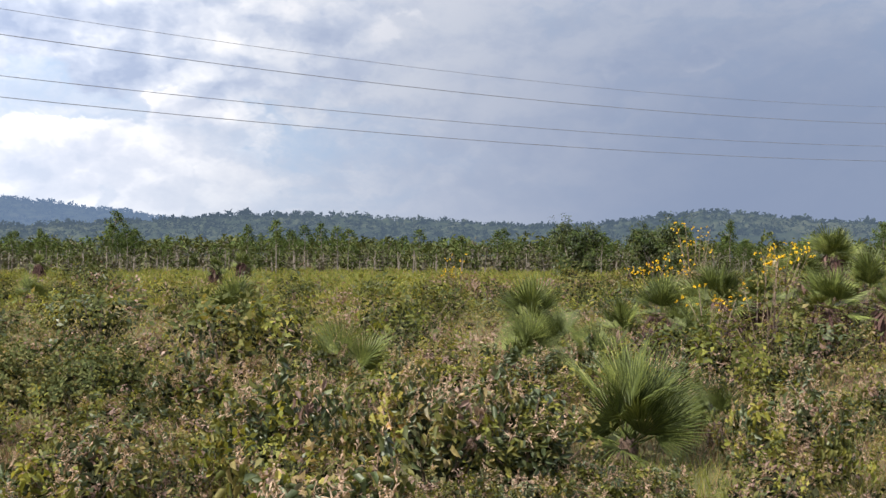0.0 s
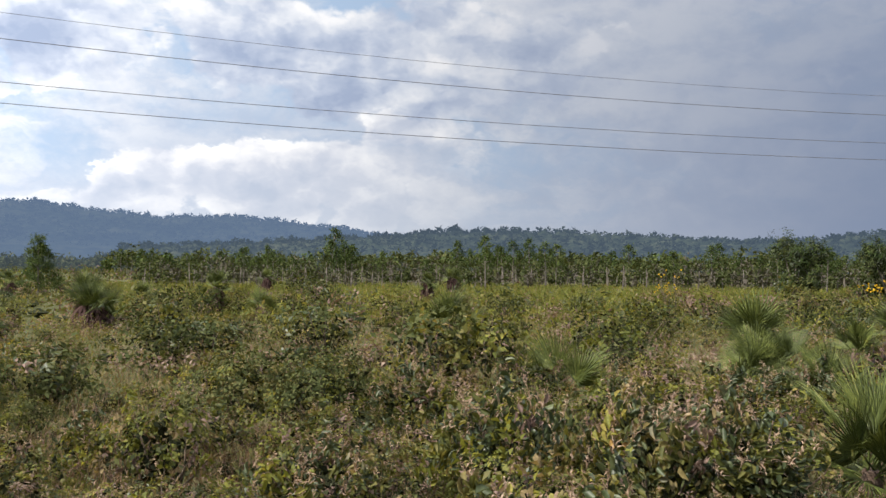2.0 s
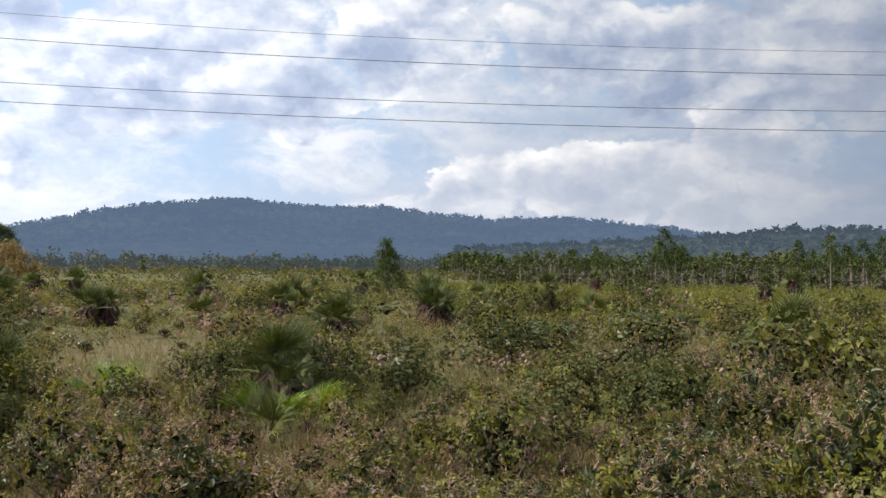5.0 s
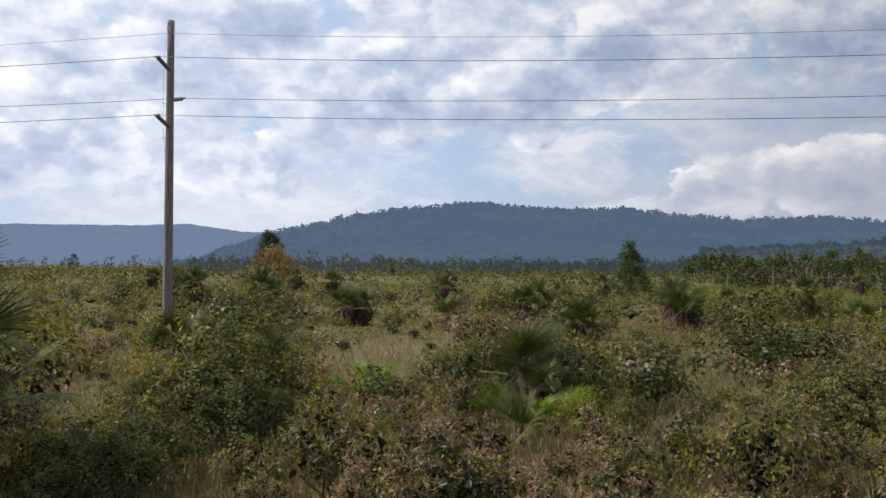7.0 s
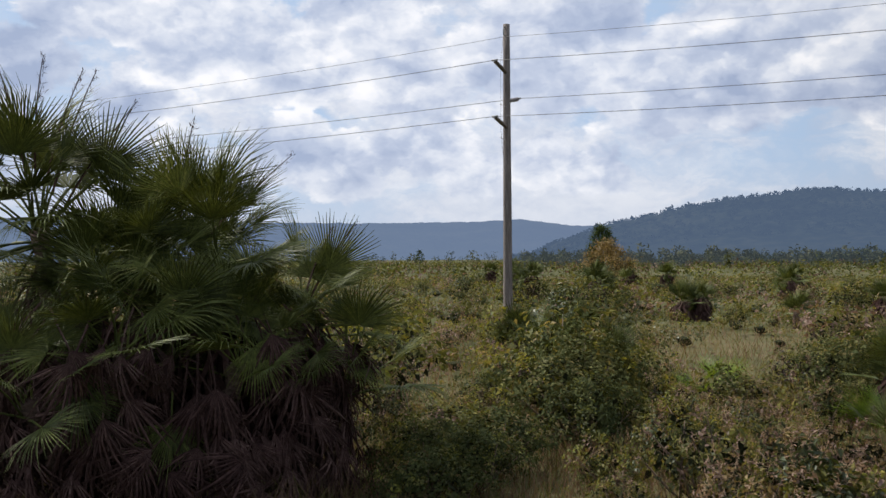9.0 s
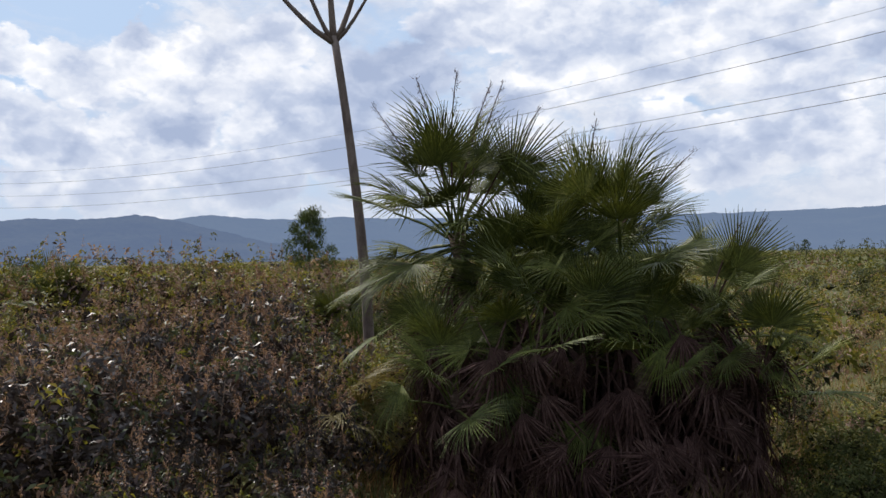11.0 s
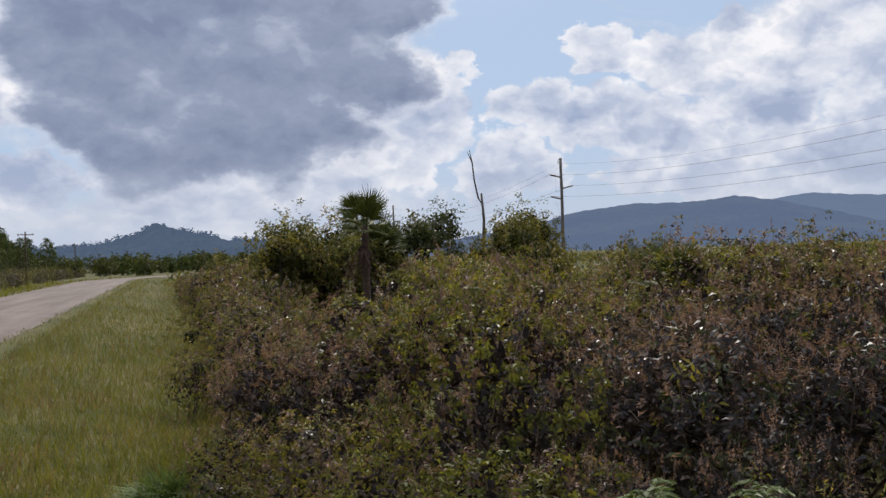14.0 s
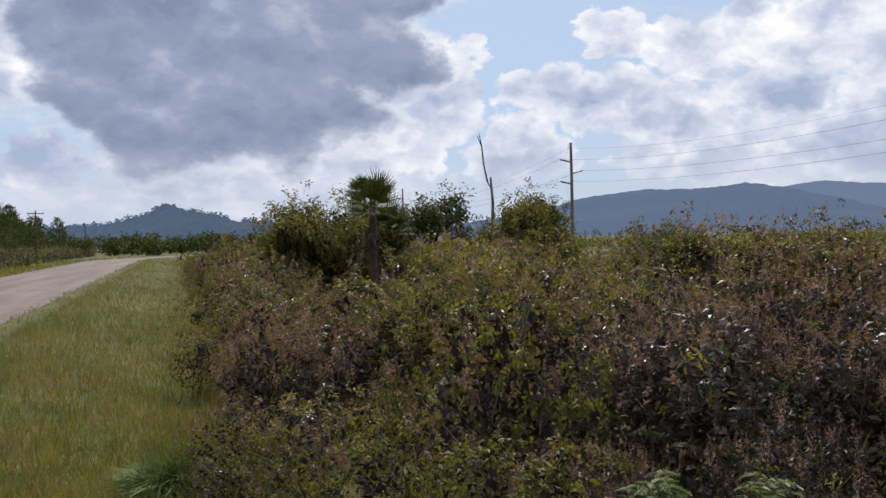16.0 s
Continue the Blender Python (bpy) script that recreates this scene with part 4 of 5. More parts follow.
def field_bushes():
    """Larger bushes that stand out of the low scrub."""
    q, done = np.random.default_rng(66), []
    while len(done) < 290:
        d, az = 13.0 + 42.0 * q.random() ** 1.35, q.uniform(-29, 140)
        x, y = polar(az, d)
        s, a = across(x, y)
        if s < -0.9 and not (95 < az < 128 and d < 26) and not az > 124 and not bare(x, y) and all((x - u) ** 2 + (y - v) ** 2 > 1.0 for u, v in done):
            size = 0.5 + 1.0 * q.random() ** 1.6
            FIELD.place(q, x, y, size, q.uniform(0.75, 1.05))
            done.append((x, y))


field_bushes()
scrub("near_scrub", "dense low savanna scrub of olive and yellow-green shrubs", 12.8, 32, 1800, 78, 0.08, (0.26, 0.85), (0.14, 0.66), 61)
scrub("middle_scrub", "low savanna scrub with dry grassy patches", 30, 95, 3900, 36, 0.175, (0.5, 1.7), (0.22, 0.85), 62, 0.45)
scrub("far_scrub", "distant savanna scrub thinning towards the woods", 90, 320, 9000, 16, 0.5, (0.9, 2.4), (0.4, 1.1), 63, 0.3)


def blades(g, x, y, length, width, lean):
    n = len(x)
    a = g.uniform(0, 2 * np.pi, n)
    base = np.stack([x, y, height(x, y) - 0.01], 1)
    side = np.stack([np.cos(a), np.sin(a), 0 * a], 1) * (width / 2)[:, None]
    tip = base + np.stack([g.normal(size=n) * lean * length, g.normal(size=n) * lean * length, length], 1)
    return np.stack([base - side, base + side, tip + side * 0.25, tip - side * 0.25], 1)


def grass(name, label, mats, count, d0, d1, az0, az1, s0, s1, length, width, seed, mixing=(0.6, 0.85), even=False):
    g = np.random.default_rng(seed)
    d = np.sqrt(g.uniform(d0 ** 2, d1 ** 2, count)) if even else np.exp(g.uniform(np.log(d0), np.log(d1), count))
    az = np.radians(g.uniform(az0, az1, count))
    x, y = -np.sin(az) * d, np.cos(az) * d
    s, a = across(x, y)
    ok = (s > s0) & (s < s1)
    x, y, d = x[ok], y[ok], d[ok]
    patch = np.array([noise.noise((u * 0.9, v * 0.9, seed)) + 0.7 * noise.noise((u * 3.1, v * 3.1, seed)) for u, v in zip(x, y)])
    k = 1 + d / 22
    L = length * g.uniform(0.45, 1.35, len(x)) * (1 + 0.55 * patch)
    q = blades(g, x, y, L, width * k * g.uniform(0.7, 1.3, len(x)), 0.42)
    pick = np.clip(g.random(len(x)) * 0.7 + 0.15 + 0.3 * patch, 0, 1)
    soup = Soup()
    for slot, lo, hi in ((0, -1, mixing[0]), (1, mixing[0], mixing[1]), (2, mixing[1], 2)):
        soup.quads(q[(pick >= lo) & (pick < hi)], slot)
    tagged(new(name, soup.mesh(name, mats)), label, "grass", kind="stuff")


grass("verge_grass", "rough yellow-green roadside grass with reddish tufts", [GRASS, STRAW, RED_GRASS], 240000, 3.0, 130, 118, 174, -1.3, 3.1, 0.18, 0.0065, 71, (0.74, 0.88))
grass("road_edge_grass", "short pale grass along the edge of the road", [PALE_GRASS, PALE_GRASS, STRAW], 70000, 4, 150, 135, 176, 2.3, 4.05, 0.09, 0.012, 74)
grass("shoulder_grass", "short grass on the ground beside the road", [GRASS, STRAW, RED_GRASS], 110000, 0.35, 9.0, 0, 360, -4.2, 3.7, 0.15, 0.006, 75, (0.72, 0.88), True)
grass("gap_grass", "dry reddish grass in the gaps between shrubs", [STRAW, RED_GRASS, OLIVE], 22000, 5.0, 10, 10, 100, -90, -0.6, 0.3, 0.006, 76, (0.16, 0.6))
grass("field_grass", "dry straw-coloured grass between the shrubs", [STRAW, RED_GRASS, OLIVE], 60000, 9.0, 28, -31, 143, -90, -0.6, 0.3, 0.006, 72, (0.16, 0.58))
grass("meadow_grass", "bright yellow-green grass before the tree line", [BRIGHT, GRASS, STRAW], 70000, 34, 100, -14, 34, -900, -3, 0.34, 0.012, 77, (0.5, 0.85))
grass("far_verge_grass", "bright grass strip beyond the road", [BRIGHT, GRASS, STRAW], 52000, 12, 150, 138, 178, 10.2, 14.3, 0.26, 0.018, 73, (0.55, 0.9))


def tuft(seed, x, y, r, h, label):
    q = np.random.default_rng(seed)
    n = 700
    p = np.stack([q.normal(size=n) * r * 0.4, q.normal(size=n) * r * 0.4, np.zeros(n)], 1)
    d = p * [2.2, 2.2, 0] / r + q.normal(size=(n, 3)) * 0.25 + [0, 0, 1.0]
    t = thing("grass_tuft", x, y, float(height(x, y)), label, "grass", "grass tufts")
    part("foliage", Soup().quads(kites(q, p, d, h * q.uniform(0.6, 1.2, n), 0.014, 0.35)).mesh("blade bundle", [LUSH]), t)["kind"] = "stuff"


tuft(700, -5.5, -7.1, 0.3, 0.4, "lush green grass tuft at the verge")
tuft(701, -4.35, -5.9, 0.35, 0.42, "lush green grass tuft at the verge")
tuft(702, -4.6, -5.4, 0.3, 0.36, "lush green grass tuft at the verge")


def fern(seed, x, y, tall, label):
    """Bracken: pinnate fronds that arch out of the thicket on thin stalks."""
    q = np.random.default_rng(seed)
    t = thing("fern", x, y, float(height(x, y)), label, "fern", "ferns")
    part("stalk", tube_mesh("fern stalk", [(np.array([[0, 0, -0.03], [0.02, 0.01, tall * 0.5], [0, 0, tall]]), [0.008, 0.007, 0.005])], TWIG, 5), t)
    for i in range(11):
        a = i * 2.4 + q.normal() * 0.3
        out = np.array([math.cos(a), math.sin(a), 0])
        side = np.array([-out[1], out[0], 0])
        n, reach = 16, q.uniform(0.15, 0.24)
        u = np.linspace(0.08, 1.0, n)[:, None]
        rib = np.array([0, 0, tall - 0.12 * q.random()]) + out * reach * u + np.array([0, 0, 1.0]) * (0.1 * u - 0.12 * u ** 2)
        wide = 0.065 * np.sin(np.pi * (0.12 + 0.86 * u[:, 0])) + 0.008
        s = Soup().quads(tube(rib, 0.0025, 3))
        for sign in (-1, 1):
            s.quads(kites(q, rib, side * sign + out * 0.45 + q.normal(size=(n, 3)) * 0.06, wide, 0.015, 0.1))
        part("frond", s.mesh("fern frond", [FERN]), t)


for i, (az, d, tall) in enumerate(((117.3, 4.9, 0.84), (116.2, 5.3, 0.92), (118.6, 5.2, 0.8), (110.5, 5.6, 0.85), (103.0, 5.3, 0.75))):
    fern(720 + i, *polar(az, d), tall, "bright green fern rising out of the thicket")


# ---- palms ----
def frond_mesh(name, seed, mat, R=0.6, n=26, spread=235, stalk=0.5, droop=0.25, cup=0.15, ragged=0.1):
    """A fan leaf on its stalk: pleated segments that part towards their tips. It grows along +y, its upper face to +z."""
    g = np.random.default_rng(seed)
    soup = Soup()
    soup.quads(tube(np.array([[0, 0, 0], [0, stalk * 0.5, 0.02], [0, stalk, 0]]), [0.011, 0.009, 0.007], 4))
    step = radians(spread) / n
    for i in range(n):
        phi = radians(-spread / 2) + (i + 0.5) * step
        L = R * (1 - 0.3 * (abs(phi) / radians(spread / 2)) ** 2) * g.uniform(1 - ragged, 1.0)
        out, side = np.array([math.sin(phi), math.cos(phi), 0]), np.array([math.cos(phi), -math.sin(phi), 0])
        r = np.array([0.03, 0.38, 0.7, 1.0]) * L
        half = np.array([0.03 * math.tan(step / 2), 0.38 * math.tan(step / 2), 0.3 * math.tan(step / 2), 0.003]) * L
        sag = -droop * L * (r / L) ** 3 * g.uniform(0.5, 1.5) + cup * (1 - math.cos(phi)) * r * 0.6
        mid = np.array([0, stalk, 0]) + out * r[:, None] + np.array([0, 0, 1.0]) * sag[:, None]
        ridge_up = np.array([0, 0, 1.0]) * (half * 0.7)[:, None]
        a, b = mid - side * half[:, None] - ridge_up * 0.4, mid + side * half[:, None] - ridge_up * 0.4
        c = mid + ridge_up * 0.6
        for u, v in ((a, c), (c, b)):
            soup.quads(np.stack([u[:-1], v[:-1], v[1:], u[1:]], 1))
    return soup.mesh(name, [mat])


FRESH = [frond_mesh("frond", 80 + i, FROND, 0.52, 44, 150 + 18 * i, 0.55, 0.12 + 0.09 * i, 0.35, 0.2) for i in range(4)]
FAR_FRESH = [frond_mesh("frond", 90 + i, FROND, 0.62, 18, 145, 0.32, 0.12, 0.3, 0.2) for i in range(3)]
NEAR_FRESH = [frond_mesh("frond", 86 + i, FROND, 0.6, 34, 125 + 20 * i, 0.32, 0.1 + 0.06 * i, 0.3, 0.15) for i in range(3)]
WITHERED = [frond_mesh("dead frond", 95 + i, DEAD_FROND, 0.55, 15, 90 + 20 * i, 0.45, 0.7, -0.4, 0.4) for i in range(3)]


def frond_pose(g, x, y, z, turn, rise, size):
    """At the head of a stem: turn about the stem, rise above level, some twist."""
    return pose(x, y, z) @ pose(0, 0, 0, 0, 0, turn) @ pose(0, 0, 0, rise, g.normal() * 22, 0) @ Matrix.Diagonal((size, size, size, 1))


def palm_head(g, palm, x, y, z, size, count, dead, pool, low=-40, high=84):
    for i in range(count):
        u = (i + 0.5) / count
        rise = high + (low - high) * u ** 1.3 + g.normal() * 7
        part("frond", pool[int(g.integers(len(pool)))], palm, at=frond_pose(g, x + g.normal() * 0.03, y + g.normal() * 0.03, z - 0.15 * u, i * 137.5 + g.normal() * 12, rise, size * g.uniform(0.82, 1.12)))
    for i in range(dead):
        part("dead_frond", WITHERED[int(g.integers(len(WITHERED)))], palm, "withered brown hanging frond",
             frond_pose(g, x, y, z - 0.12 - 0.35 * g.random() * min(1.0, z), g.uniform(0, 360), g.uniform(-88, -45), size * g.uniform(0.8, 1.1)))


def palm(seed, x, y, crown, size, count, dead, label, far=False, low=-35):
    g = np.random.default_rng(seed)
    if dead < 5:
        low, count, crown, size = 14, max(11, int(count * 1.15)), crown - 0.1, size * 0.98
    else:
        low, count, dead, size = 12, count, dead + 8, size * 0.88
    pool = FAR_FRESH if far else NEAR_FRESH
    if crown > 1.2:
        low, count, dead = -60 if crown > 3.8 else -6, count + 5, 14 if crown > 3.8 else dead
    p = thing("fan_palm", x, y, float(height(x, y)), label, "palm", "fan palms")
    top = max(0.12, crown - 0.25 * size)
    z = np.linspace(-0.05, top, 9)
    lean = g.normal(size=2) * 0.05
    run = np.stack([lean[0] * z, lean[1] * z, z], 1)
    r = np.linspace(0.1, 0.075, 9) * (1 + 0.2 * (np.arange(9) % 2))
    part("stem", tube_mesh("palm stem", [(run, r)], PALM_BARK, 8), p)
    if dead > 5 and crown < 3:
        n = 300
        wide = g.uniform(0.04, 0.2, n) * size * g.uniform(0.7, 1.3)
        u, a = g.random(n), g.uniform(0, 2 * math.pi, n)
        hold = np.stack([np.cos(a) * wide, np.sin(a) * wide, top * (0.2 + 0.85 * u)], 1)
        fall = np.stack([np.cos(a) * 0.55, np.sin(a) * 0.55, np.full(n, -1.0)], 1) + g.normal(size=(n, 3)) * 0.25
        thatch = part("thatch", Soup().quads(kites(g, hold, fall, np.minimum(0.62 * size, hold[:, 2] * 1.05 + 0.1) * g.uniform(0.55, 1.15, n), 0.075 * size, 0.1)).mesh("thatch", [DEAD_FROND]), p, "thatch of dead brown leaves round the stem")
        thatch["kind"] = "stuff"
    palm_head(g, p, run[-1, 0], run[-1, 1], top, size, count, dead, pool, low)
    if dead > 12 and crown < 2.2:
        for _ in range(2):
            a, k = g.uniform(0, 2 * math.pi), g.uniform(0.35, 0.75)
            u, v, w = math.cos(a) * 0.5 * size, math.sin(a) * 0.5 * size, max(0.2, top * k)
            part("stem", tube_mesh("palm stem", [(np.array([[u * 0.3, v * 0.3, -0.05], [u * 0.8, v * 0.8, w * 0.6], [u, v, w]]), [0.08, 0.075, 0.065])], PALM_BARK, 8), p)
            palm_head(g, p, u, v, w, size * 0.75, 4, 12, pool, 25)
    return p


FRESH_LABEL = "low fan palm with green fronds among the shrubs"
SKIRT_LABEL = "fan palm with green fronds over a skirt of withered brown ones"
for i, (x, y, crown, size, count, dead, label) in enumerate((
        (-1.3, 12.6, 0.62, 1.1, 14, 1, FRESH_LABEL), (1.78, 8.95, 0.6, 1.15, 20, 2, FRESH_LABEL), (-4.5, 20.0, 1.0, 1.1, 15, 8, SKIRT_LABEL),
        (1.71, 17.4, 1.1, 1.05, 14, 3, FRESH_LABEL), (1.2, 13.45, 0.7, 1.0, 16, 7, SKIRT_LABEL), (5.4, 18.2, 1.35, 1.15, 20, 12, SKIRT_LABEL),
        (4.1, 17.5, 1.1, 1.05, 16, 10, SKIRT_LABEL), (10.0, 24.0, 2.2, 1.1, 16, 8, SKIRT_LABEL), (9.2, 20.0, 1.55, 1.1, 18, 8, SKIRT_LABEL),
        (8.55, 22.4, 1.7, 1.1, 15, 6, SKIRT_LABEL), (2.2, 12.8, 0.7, 0.9, 12, 3, FRESH_LABEL), (2.84, 9.6, 0.5, 0.6, 9, 0, FRESH_LABEL),
        (-1.3, 10.4, 0.3, 0.7, 9, 0, FRESH_LABEL), (3.2, 16.7, 0.9, 0.8, 11, 3, FRESH_LABEL), (7.25, 17.6, 1.25, 1.05, 16, 8, SKIRT_LABEL),
        (-8.62, 9.19, 0.85, 1.0, 15, 10, SKIRT_LABEL), (-7.43, 7.72, 0.4, 0.75, 9, 2, FRESH_LABEL),
        (-16.6, 25.2, 0.9, 1.2, 14, 12, SKIRT_LABEL), (-21.9, 23.6, 1.0, 1.1, 14, 6, SKIRT_LABEL), (-15.35, 18.7, 0.8, 1.1, 14, 8, SKIRT_LABEL),
        (-17.9, 26.7, 1.1, 1.3, 14, 10, SKIRT_LABEL), (-17.4, 8.55, 0.85, 0.9, 12, 1, FRESH_LABEL), (-16.8, 9.65, 0.9, 0.85, 12, 2, FRESH_LABEL),
        (-14.8, 9.1, 0.6, 0.85, 12, 0, FRESH_LABEL), (-17.0, 20.1, 0.75, 0.8, 10, 2, FRESH_LABEL), (-20.9, 19.1, 0.8, 0.9, 11, 4, SKIRT_LABEL),
        (-18.8, -8.7, 1.9, 0.9, 11, 2, FRESH_LABEL), (-13.5, -1.9, 1.5, 0.8, 12, 3, FRESH_LABEL), (-18.6, -16.2, 3.3, 1.1, 14, 4, SKIRT_LABEL),
        (-25.95, -23.1, 4.0, 1.05, 40, 14, "tall fan palm with a round head above the thicket"), (-23.5, -19.8, 2.8, 1.3, 16, 4, "silvery green fan palm in the thicket"),
        (-13.7, -6.1, 1.85, 0.95, 11, 0, FRESH_LABEL), (-11.9, -1.4, 1.1, 0.95, 12, 3, FRESH_LABEL), (-12.2, 6.3, 0.85, 1.0, 14, 8, SKIRT_LABEL),
        (6.4, 18.9, 1.25, 1.05, 14, 9, SKIRT_LABEL), (8.3, 17.3, 1.15, 1.0, 14, 8, SKIRT_LABEL), (10.9, 21.8, 1.7, 1.05, 14, 8, SKIRT_LABEL), (4.6, 16.6, 0.8, 0.9, 12, 8, SKIRT_LABEL), (1.9, 14.6, 0.75, 0.95, 12, 7, SKIRT_LABEL))):
    palm(200 + i, x, y, crown, size, count, dead, label, far=math.hypot(x, y) > 16)
spread = np.random.default_rng(290)
for i in range(26):
    x, y = polar(spread.uniform(8, 66), spread.uniform(30, 75))
    palm(240 + i, x, y, spread.uniform(0.7, 1.5), spread.uniform(0.9, 1.3), 11, 6, SKIRT_LABEL, far=True)


def palm_clump():
    """The big many-stemmed clump beside the path."""
    g = np.random.default_rng(300)
    p = thing("palm_clump", -8.5, 0.7, 0, "large many-stemmed palm clump, green fronds over brown skirt", "palm")
    heads = ((-0.65, -0.9, 2.3, 1.28, 30), (-0.05, 0.45, 2.0, 1.15, 28), (0.2, 1.15, 1.45, 1.05, 20), (0.3, 1.55, 1.0, 0.95, 16), (0.55, -0.3, 1.35, 0.98, 18),
             (-0.4, -1.0, 1.4, 0.75, 12), (0.65, 0.55, 1.2, 0.92, 18), (0.5, -0.95, 1.0, 0.9, 16), (-0.6, 0.65, 1.7, 0.92, 16), (-0.3, -0.45, 1.6, 1.0, 24), (0.1, -0.2, 1.8, 1.0, 28))
    for x, y, z, size, count in heads:
        t = np.linspace(0, 1, 10)
        foot = np.array([x * 0.55, y * 0.6])
        run = np.stack([foot[0] + (x - foot[0]) * t, foot[1] + (y - foot[1]) * t, -0.05 + (z + 0.05) * t], 1)
        part("stem", tube_mesh("palm stem", [(run, 0.07 * (1 + 0.25 * (np.arange(10) % 2)))], PALM_BARK, 8), p)
        palm_head(g, p, x, y, z, size, count + 8 * (z > 1.9) if z > 1.4 else int(count * 0.7), 12, FRESH, low=-55 if z > 1.9 else -32 if z > 1.4 else 0)
    for i in range(360):
        a, h = g.uniform(0, 2 * math.pi), g.uniform(0.25, 1.75)
        part("dead_frond", WITHERED[i % 3], p, "withered brown hanging frond", frond_pose(g, math.cos(a) * 0.65, 0.15 + math.sin(a) * 1.2, h, math.degrees(a) - 90 + g.normal() * 20, g.uniform(-88, -50), g.uniform(0.75, 1.05)))
    for i in range(22):
        a, h = g.uniform(0, 2 * math.pi), g.uniform(1.2, 1.8)
        part("frond", FRESH[i % 4], p, at=frond_pose(g, math.cos(a) * 0.55, 0.1 + math.sin(a) * 1.3, h, math.degrees(a) - 90 + g.normal() * 25, g.uniform(-70, -10), g.uniform(0.8, 1.05)))
    for x, y, z, dy, dz in ((-0.65, -1.1, 2.55, -0.55, 0.95), (-0.65, -1.0, 2.7, -0.25, 1.05), (-0.65, -0.93, 2.7, 0.06, 1.1), (-0.65, -0.85, 2.7, 0.3, 1.0), (-0.65, -0.8, 2.6, 0.36, 1.1),
                            (-0.65, -0.7, 2.5, 0.6, 0.95), (-0.05, 0.2, 2.3, 0.12, 0.95), (-0.05, 0.4, 2.2, 0.75, 0.75), (0.2, 1.2, 1.6, 0.45, 0.75), (0.2, 1.2, 1.7, 0.25, 0.6)):
        t = np.linspace(0, 1, 7)[:, None]
        run = np.array([x, y, z]) + np.array([0, dy, dz]) * t + np.array([0.05, -0.12 * np.sign(dy), 0]) * (t * (1 - t))
        s = Soup().quads(tube(run, np.linspace(0.011, 0.003, 7), 4))
        u = g.uniform(0.45, 1.0, 70)
        q = np.array([x, y, z]) + np.array([0, dy, dz]) * u[:, None] + g.normal(size=(70, 3)) * 0.012
        s.quads(kites(g, q, g.normal(size=(70, 3)) * 0.5 + np.array([0, dy, dz]), 0.06, 0.006))
        part("flower_stalk", s.mesh("flower stalk", [DEAD_FROND]), p, "dry brown flower stalk")
    # leaf mass added inside the clump to block the sun behind it
    n = 1700
    v = g.normal(size=(n, 3))
    v *= (g.random((n, 1)) ** 0.4) / np.linalg.norm(v, axis=1)[:, None]
    hold = v * [0.75, 1.3, 0.75] + [0, 0.15, 0.95]
    part("thatch", Soup().quads(kites(g, hold, np.array([0, 0, -1.0]) + g.normal(size=(n, 3)) * 0.45, g.uniform(0.25, 0.5, n), 0.06, 0.1)).mesh("thatch", [DEAD_FROND]), p, "dead brown leaves added inside the clump to block light")["kind"] = "stuff"
    dry = thing("dry_palm", -8.55, -1.35, 0, "small fan palm with yellowed dry fronds", "palm", "fan palms")
    part("stem", tube_mesh("palm stem", [(np.array([[0, 0, -0.05], [0, 0, 0.3], [0, 0, 0.75]]), [0.07, 0.06, 0.05])], PALM_BARK, 8), dry)
    for i in range(15):
        part("frond", YELLOWED, dry, at=frond_pose(g, 0, 0, 0.72, -90 + g.normal() * 75, g.uniform(-50, 45), g.uniform(0.7, 0.95)))


YELLOWED = frond_mesh("yellowed frond", 99, YELLOW_FROND, 0.55, 30, 150, 0.45, 0.3, 0.3, 0.2)
palm_clump()
YOUNG = frond_mesh("young frond", 100, YOUNG_FROND, 0.5, 22, 130, 0.4, 0.15, 0.3, 0.2)
for seed, x, y in ((303, -7.75, 8.1), (304, -7.4, 8.35), (305, -10.9, 8.2)):
    q = np.random.default_rng(seed)
    young = thing("fan_palm", x, y, 0, "young palm with bright yellow-green upright fronds", "palm", "fan palms")
    part("stem", tube_mesh("palm stem", [(np.array([[0, 0, -0.05], [0, 0, 0.1], [0, 0, 0.22]]), [0.05, 0.045, 0.04])], PALM_BARK, 8), young)
    for i in range(9):
        part("frond", YOUNG, young, at=frond_pose(q, 0, 0, 0.15, i * 137.5, q.uniform(10, 65), q.uniform(0.65, 0.9)))


